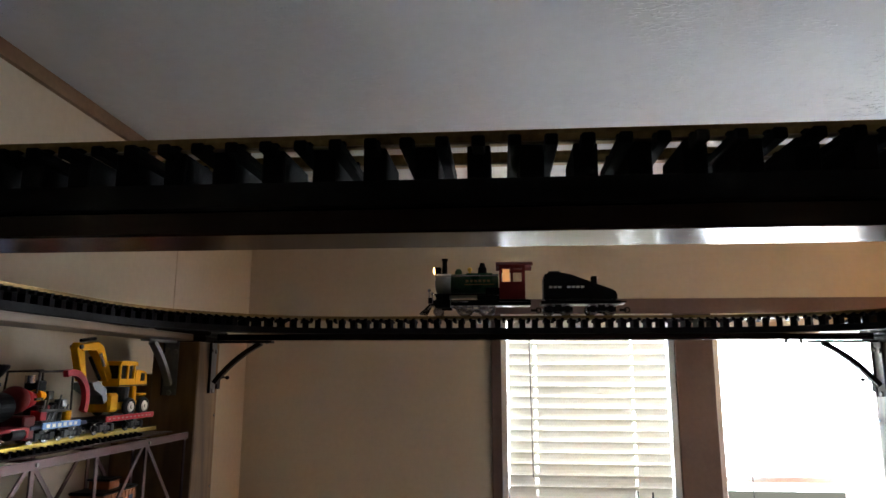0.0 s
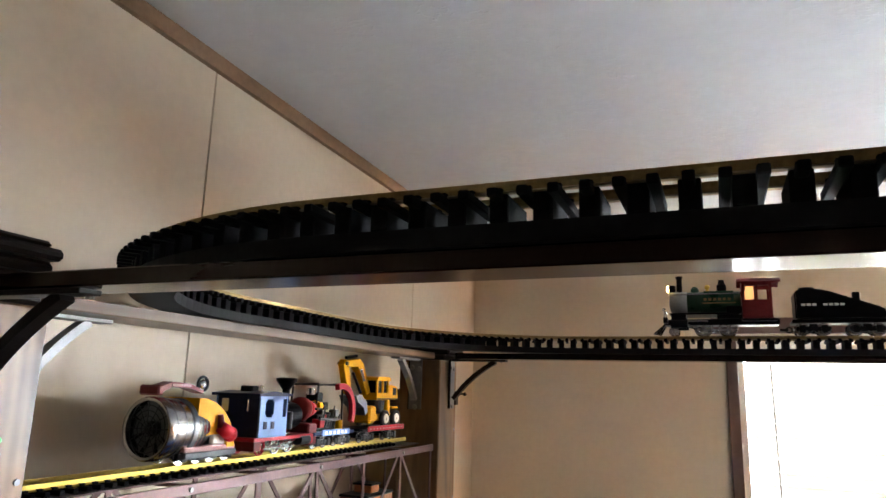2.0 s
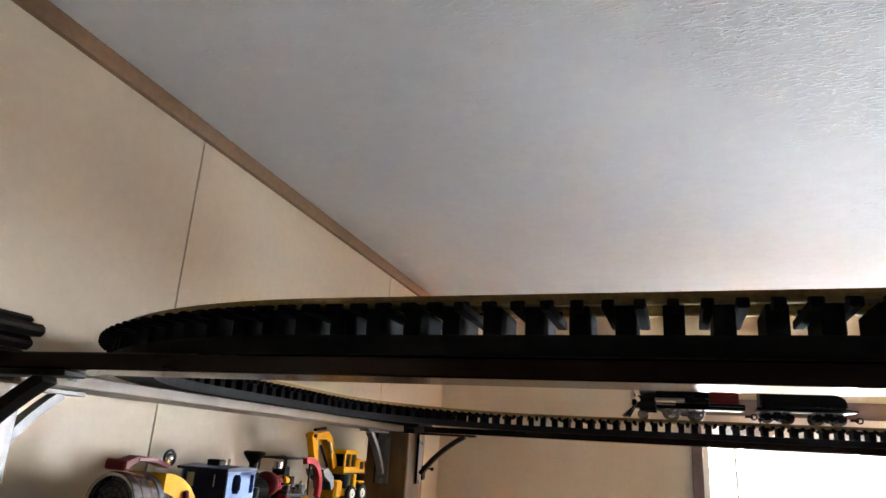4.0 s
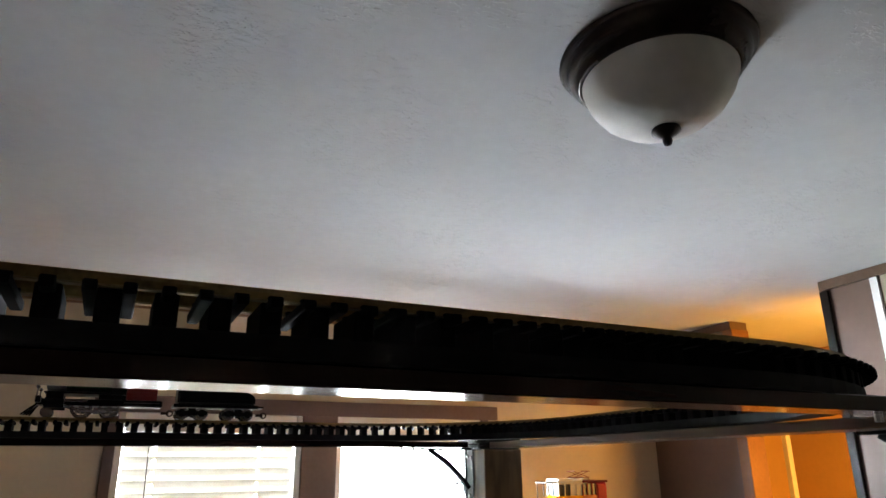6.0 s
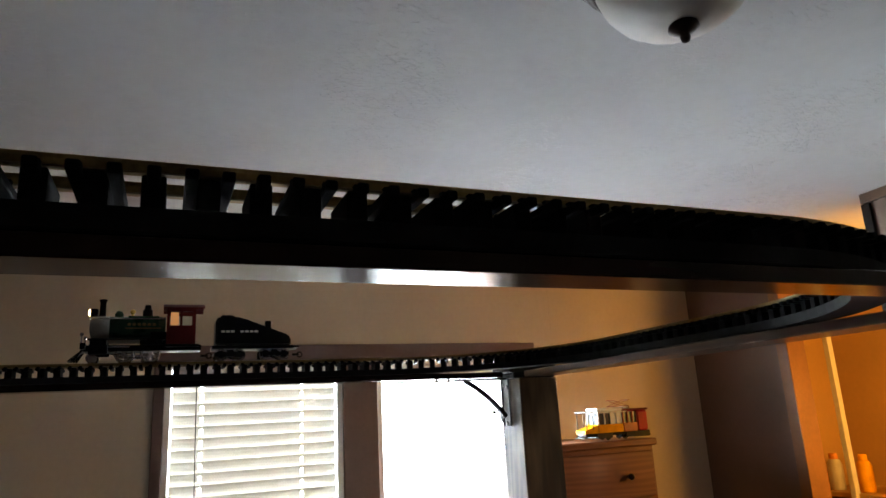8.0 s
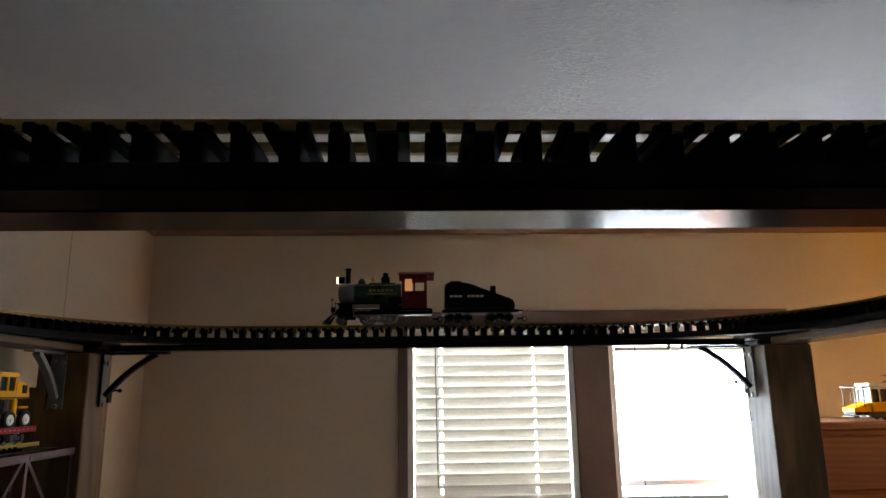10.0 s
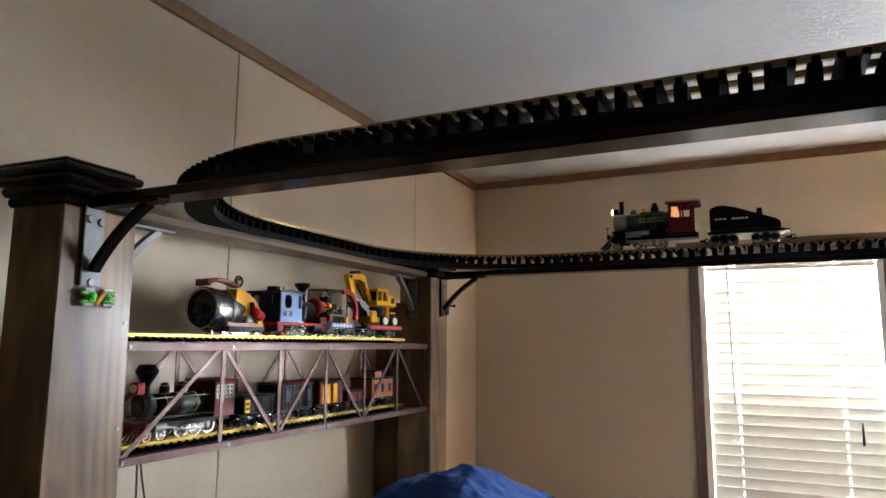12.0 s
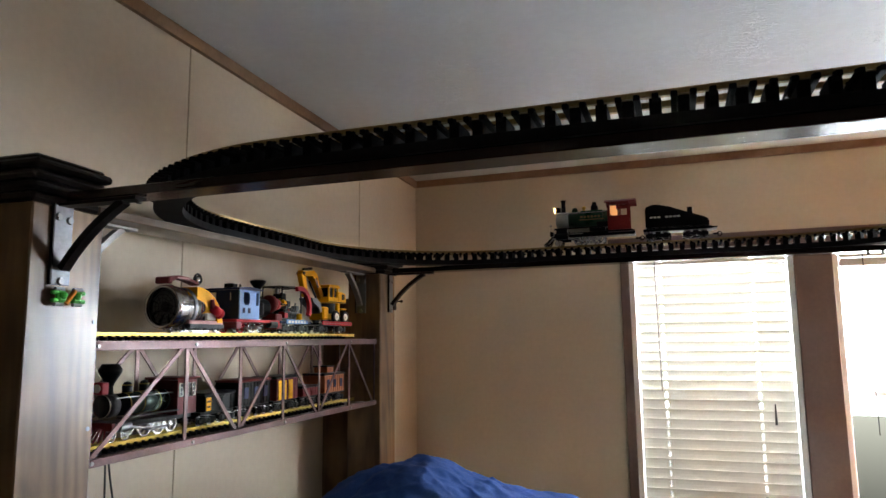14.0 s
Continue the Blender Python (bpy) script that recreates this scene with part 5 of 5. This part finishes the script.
part("spindle", rod((0, 0, 0), (0.012, 0, 0), 0.004, n=8), IRON, toy)
toy.matrix_basis = pose(0.278, -2.402, 1.524) @ Matrix.Scale(0.84, 4)
for x, y, d in ((0.279, -0.89, 1), (2.147, -0.895, -1)):
    peg = thing("coat_peg", "small black peg screwed to the bed post", "peg", "pegs on the posts")
    part("plate", box((min(0, d * 0.006), -0.012, -0.03), (max(0, d * 0.006), 0.012, 0.012), 0.002), IRON, peg)
    part("pin", rod((0, 0, 0.002), (d * 0.035, 0.004, 0.006), 0.0035, 0.002, 8), IRON, peg)
    part("tip", ball(bmesh.new(), (d * 0.03, 0.004, 0.004), 0.006, n=10), IRON, peg)
    peg.matrix_basis = pose(x, y, 1.585)
for dy, lean in ((0.0, 0.012), (0.008, 0.075)):
    cable = bmesh.new()
    prev = None
    for k in range(15):
        f = k / 14
        p = (0.245 - 0.02 * f, TY0 + 0.062 + dy + lean * f ** 1.3 * 2.0 + 0.004 * math.sin(7 * f), TZ0 + 0.004 - f * 0.45)
        if prev:
            cy(cable, prev, p, 0.002, n=6)
        prev = p
    tagged(part("power_cord", cable, RUBBER), "thin black cord hanging from the truss shelf", "cord", "hanging cords")


# ---- bed ----
bed = thing("bed", "stained pine bed rails between the four posts", "bed")
for y in (PY[0][0] + 0.05, PY[1][0] + 0.05):
    part("side_rail", box((0.279, y, 0.38), (2.147, y + 0.035, 0.6), 0.004), POSTW, bed)
for x in (0.19, 2.188):
    part("end_rail", box((x, PY[0][1] + 0.001, 0.38), (x + 0.035, PY[1][0] - 0.001, 0.6), 0.004), POSTW, bed)
part("slat_base", box((0.279, PY[0][1] - 0.05, 0.46), (2.147, PY[1][0] + 0.05, 0.5)), POSTW, bed)
tagged(part("mattress", box((0.28, -2.28, 0.5), (2.128, -1.01, 0.90), 0.03), SHEET), "thick pale mattress on the bed frame", "mattress")


def cloth(name, label, x0, x1, y0, y1, height, material, nx=80, ny=70):
    bm = bmesh.new()
    top, low = [], []
    for i in range(nx + 1):
        rt, rl = [], []
        for j in range(ny + 1):
            x, y = x0 + (x1 - x0) * i / nx, y0 + (y1 - y0) * j / ny
            z = height(x, y)
            rt.append(bm.verts.new((x, y, z)))
            rl.append(bm.verts.new((x, y, max(0.902, z - 0.03))))
        top.append(rt)
        low.append(rl)
    for g in (top, low):
        for i in range(nx):
            for j in range(ny):
                bm.faces.new((g[i][j], g[i + 1][j], g[i + 1][j + 1], g[i][j + 1]))
    for i in range(nx):
        bm.faces.new((top[i][0], top[i + 1][0], low[i + 1][0], low[i][0]))
        bm.faces.new((top[i][ny], top[i + 1][ny], low[i + 1][ny], low[i][ny]))
    for j in range(ny):
        bm.faces.new((top[0][j], top[0][j + 1], low[0][j + 1], low[0][j]))
        bm.faces.new((top[nx][j], top[nx][j + 1], low[nx][j + 1], low[nx][j]))
    return tagged(part(name, bm, material, None, "", True), label, name.replace("_", " "))


def edge_fall(u, w=0.12):
    return max(0.0, min(1.0, u / w)) ** 0.5


def quilt_height(x, y):
    g = math.exp(-((x - 0.585) / 0.24) ** 2 - ((y + 1.46) / 0.34) ** 2)
    g2 = math.exp(-((x - 0.52) / 0.2) ** 2 - ((y + 2.0) / 0.22) ** 2)
    f = min(edge_fall(x - 0.29), edge_fall(1.0 - x, 0.2), edge_fall(y + 2.27), edge_fall(-1.02 - y))
    n = noise.fractal(Vector((x * 6, y * 6, 0.3)), 1.0, 2.0, 4) * 0.022
    wx, wy = x + 0.05 * math.sin(5 * y), y + 0.06 * math.sin(6 * x)
    ridge = 1 - abs(noise.noise(Vector((wx * 6 + wy * 3, wy * 8 - wx * 2, 1.7))))
    fold = 1 - abs(noise.noise(Vector((wx * 22, wy * 20 + wx * 8, 5.1))))
    n += 0.010 * ridge ** 4 + 0.003 * fold ** 6 - 0.006
    crease = -0.016 * math.exp(-((x - 0.52 - 0.3 * (y + 1.5) + 0.02 * math.sin(9 * y)) / 0.018) ** 2)
    quilt = 0.006 * abs(math.sin(x * 17 + 0.6 * math.sin(y * 9)) * math.sin(y * 15))
    return 0.915 + f * (0.035 + 0.140 * g + 0.035 * g2 + n + crease + quilt)


def blanket_height(x, y):
    f = min(edge_fall(x - 0.86), edge_fall(2.118 - x), edge_fall(y + 2.27), edge_fall(-1.02 - y))
    n = noise.fractal(Vector((x * 9, y * 9, 4.3)), 1.0, 2.0, 4) * 0.02 + 0.016 * (1 - abs(noise.noise(Vector((x * 16 + 3 * y, y * 15, 2.2))))) ** 4 - 0.006
    return 0.906 + f * (0.022 - 0.01 * (x - 0.9) + n)


cloth("quilt", "rumpled royal blue quilt heaped over the pillows", 0.285, 1.0, -2.275, -1.015, quilt_height, BLUE, 150, 220)
cloth("blanket", "crumpled grey fleece blanket on the bed", 0.86, 2.123, -2.275, -1.015, blanket_height, GREYB, 110, 110)


# ---- chest of drawers with the tram ----
chest = thing("tall_chest", "tall orange-brown wooden chest of drawers", "chest of drawers")
CX0, CX1, CY0, CZ = 2.43, 3.135, -0.42, 1.446
part("body", box((CX0 + 0.015, CY0 + 0.02, 0.02), (CX1 - 0.015, -0.02, CZ - 0.03), 0.003), CHEST, chest)
part("top", box((CX0, CY0, CZ - 0.03), (CX1, -0.017, CZ), 0.006), CHEST, chest)
part("plinth", box((CX0 + 0.005, CY0 + 0.01, 0), (CX1 - 0.005, -0.02, 0.07), 0.004), CHEST, chest)
z = CZ - 0.05
for k, hgt in enumerate((0.2, 0.24, 0.26, 0.28, 0.28)):
    d = part("drawer", box((CX0 + 0.03, CY0 + 0.006, z - hgt + 0.012), (CX1 - 0.03, CY0 + 0.022, z), 0.004), CHEST, chest)
    for kx in (CX0 + 0.17, CX1 - 0.17):
        part("knob", ball(cy(bmesh.new(), (kx, CY0 + 0.006, z - hgt / 2), (kx, CY0 - 0.012, z - hgt / 2), 0.006, n=10), (kx, CY0 - 0.016, z - hgt / 2), 0.014), BRONZE, d, "dark round knob", True)
    z -= hgt

tram = thing("model_tram", "yellow and cream model tram with a red end on the chest", "model tram")
part("underframe", box((-0.165, -0.036, 0.02), (0.165, 0.036, 0.032), 0.002), BLACKP, tram)
for x in (-0.045, 0.045):
    for s in (-1, 1):
        wheel(tram, x, s, 0.015, DKGREY)
part("step", box((-0.175, -0.034, 0.012), (-0.15, 0.034, 0.018)), BLACKP, tram)
part("step", box((0.15, -0.034, 0.012), (0.175, 0.034, 0.018)), BLACKP, tram)
part("skirt", box((-0.11, -0.04, 0.010), (-0.03, 0.04, 0.032), 0.002), DKGREY, tram)
part("skirt", box((0.04, -0.04, 0.008), (0.17, 0.04, 0.034), 0.002), BLACKP, tram, "black skirt")
part("lower_body", box((-0.10, -0.042, 0.032), (0.03, 0.042, 0.068), 0.003), YELLOW, tram, "yellow lower body")
part("lower_body", box((0.03, -0.043, 0.032), (0.105, 0.043, 0.070), 0.003), ORANGE, tram, "orange-brown lower body")
apron = bmesh.new()
prism(apron, [(-0.168, 0.032), (-0.10, 0.032), (-0.10, 0.066), (-0.168, 0.046)], -0.036, 0.036)
part("end_apron", apron, YELLOW, tram, "sloping yellow end platform")
part("end_apron", box((0.105, -0.042, 0.032), (0.165, 0.042, 0.121), 0.008), REDP, tram, "red end")
for x in (-0.098, -0.066, -0.034, -0.002, 0.030, 0.055, 0.08, 0.102):
    for s in (-1, 1):
        part("window_post", box((x - 0.003, s * 0.04 - 0.0018, 0.068), (x + 0.003, s * 0.04 + 0.0018, 0.118)), CREAM if x < 0.03 else DKRED, tram)
for a, b, m in ((-0.096, -0.036, DKGREY), (-0.034, 0.028, CREAM), (0.032, 0.1, STEELG)):
    part("window_glass", box((a, -0.037, 0.068), (b, 0.037, 0.117)), m, tram)
part("letter_board", box((-0.10, -0.043, 0.115), (0.03, 0.043, 0.122), 0.001), CREAM, tram)
part("roof", box((-0.105, -0.046, 0.122), (0.03, 0.046, 0.138), 0.005), WHITE, tram, "white roof")
part("roof", box((0.03, -0.047, 0.121), (0.168, 0.047, 0.130), 0.004), DKRED, tram, "dark red roof end")
part("roof", box((-0.165, -0.044, 0.121), (-0.105, 0.044, 0.126), 0.002), STEELG, tram, "thin grey platform roof")
part("roof_vent", box((0.05, -0.02, 0.130), (0.09, 0.02, 0.140), 0.003), CREAM, tram)
for x in (-0.158, -0.125):
    for s in (-1, 1):
        part("canopy_post", rod((x, s * 0.036, 0.05), (x, s * 0.036, 0.122), 0.002, n=6), DKGREY, tram)
panto = bmesh.new()
for s in (-1, 1):
    cy(panto, (0.0, s * 0.024, 0.131), (0.0, s * 0.024, 0.142), 0.002, n=6)
    cy(panto, (0.08, s * 0.024, 0.131), (0.08, s * 0.024, 0.142), 0.002, n=6)
    cy(panto, (0.0, s * 0.024, 0.142), (0.08, s * 0.02, 0.168), 0.0013, n=6)
    cy(panto, (0.08, s * 0.024, 0.142), (0.0, s * 0.02, 0.168), 0.0013, n=6)
for x in (0.0, 0.08):
    cy(panto, (x, -0.03, 0.168), (x, 0.03, 0.168), 0.0016, n=6)
cy(panto, (0.0, -0.024, 0.142), (0.08, -0.024, 0.142), 0.0016, n=6)
cy(panto, (0.0, 0.024, 0.142), (0.08, 0.024, 0.142), 0.0016, n=6)
part("pantograph", panto, DKRED, tram)
part("headlight", rod((0.165, 0, 0.075), (0.17, 0, 0.075), 0.008, n=12), CREAM, tram)
tram.matrix_basis = pose(2.972, -0.33, CZ)

# ---- ceiling lamp ----
lamp_ = thing("ceiling_lamp", "bronze-rimmed ceiling lamp with an unlit alabaster glass bowl", "lamp")
part("rim", lathe([(0.06, 0), (0.168, 0), (0.17, -0.006), (0.165, -0.012), (0.157, -0.014), (0.158, -0.022), (0.15, -0.03), (0.142, -0.032), (0.141, -0.042), (0.132, -0.045), (0.128, -0.035), (0.06, -0.012)], 56), BRONZE, lamp_, "dark bronze stepped rim", True)
part("bowl", lathe([(0.134, -0.036), (0.132, -0.05), (0.122, -0.075), (0.104, -0.098), (0.078, -0.116), (0.045, -0.127), (0.012, -0.131), (0, -0.131)], 56), ALABASTER, lamp_, "clouded alabaster glass bowl", True)
part("finial", lathe([(0, -0.126), (0.024, -0.128), (0.025, -0.134), (0.016, -0.14), (0.008, -0.145), (0.0085, -0.15), (0.006, -0.156), (0, -0.158)], 24), BRONZE, lamp_, "dark bronze finial", True)
lamp_.matrix_basis = pose(1.907, -2.128, RZ + SLOPE * 2.128 + 0.002, -1.49, 0, 0) @ Matrix.Diagonal((1.03, 1.03, 1.15, 1))
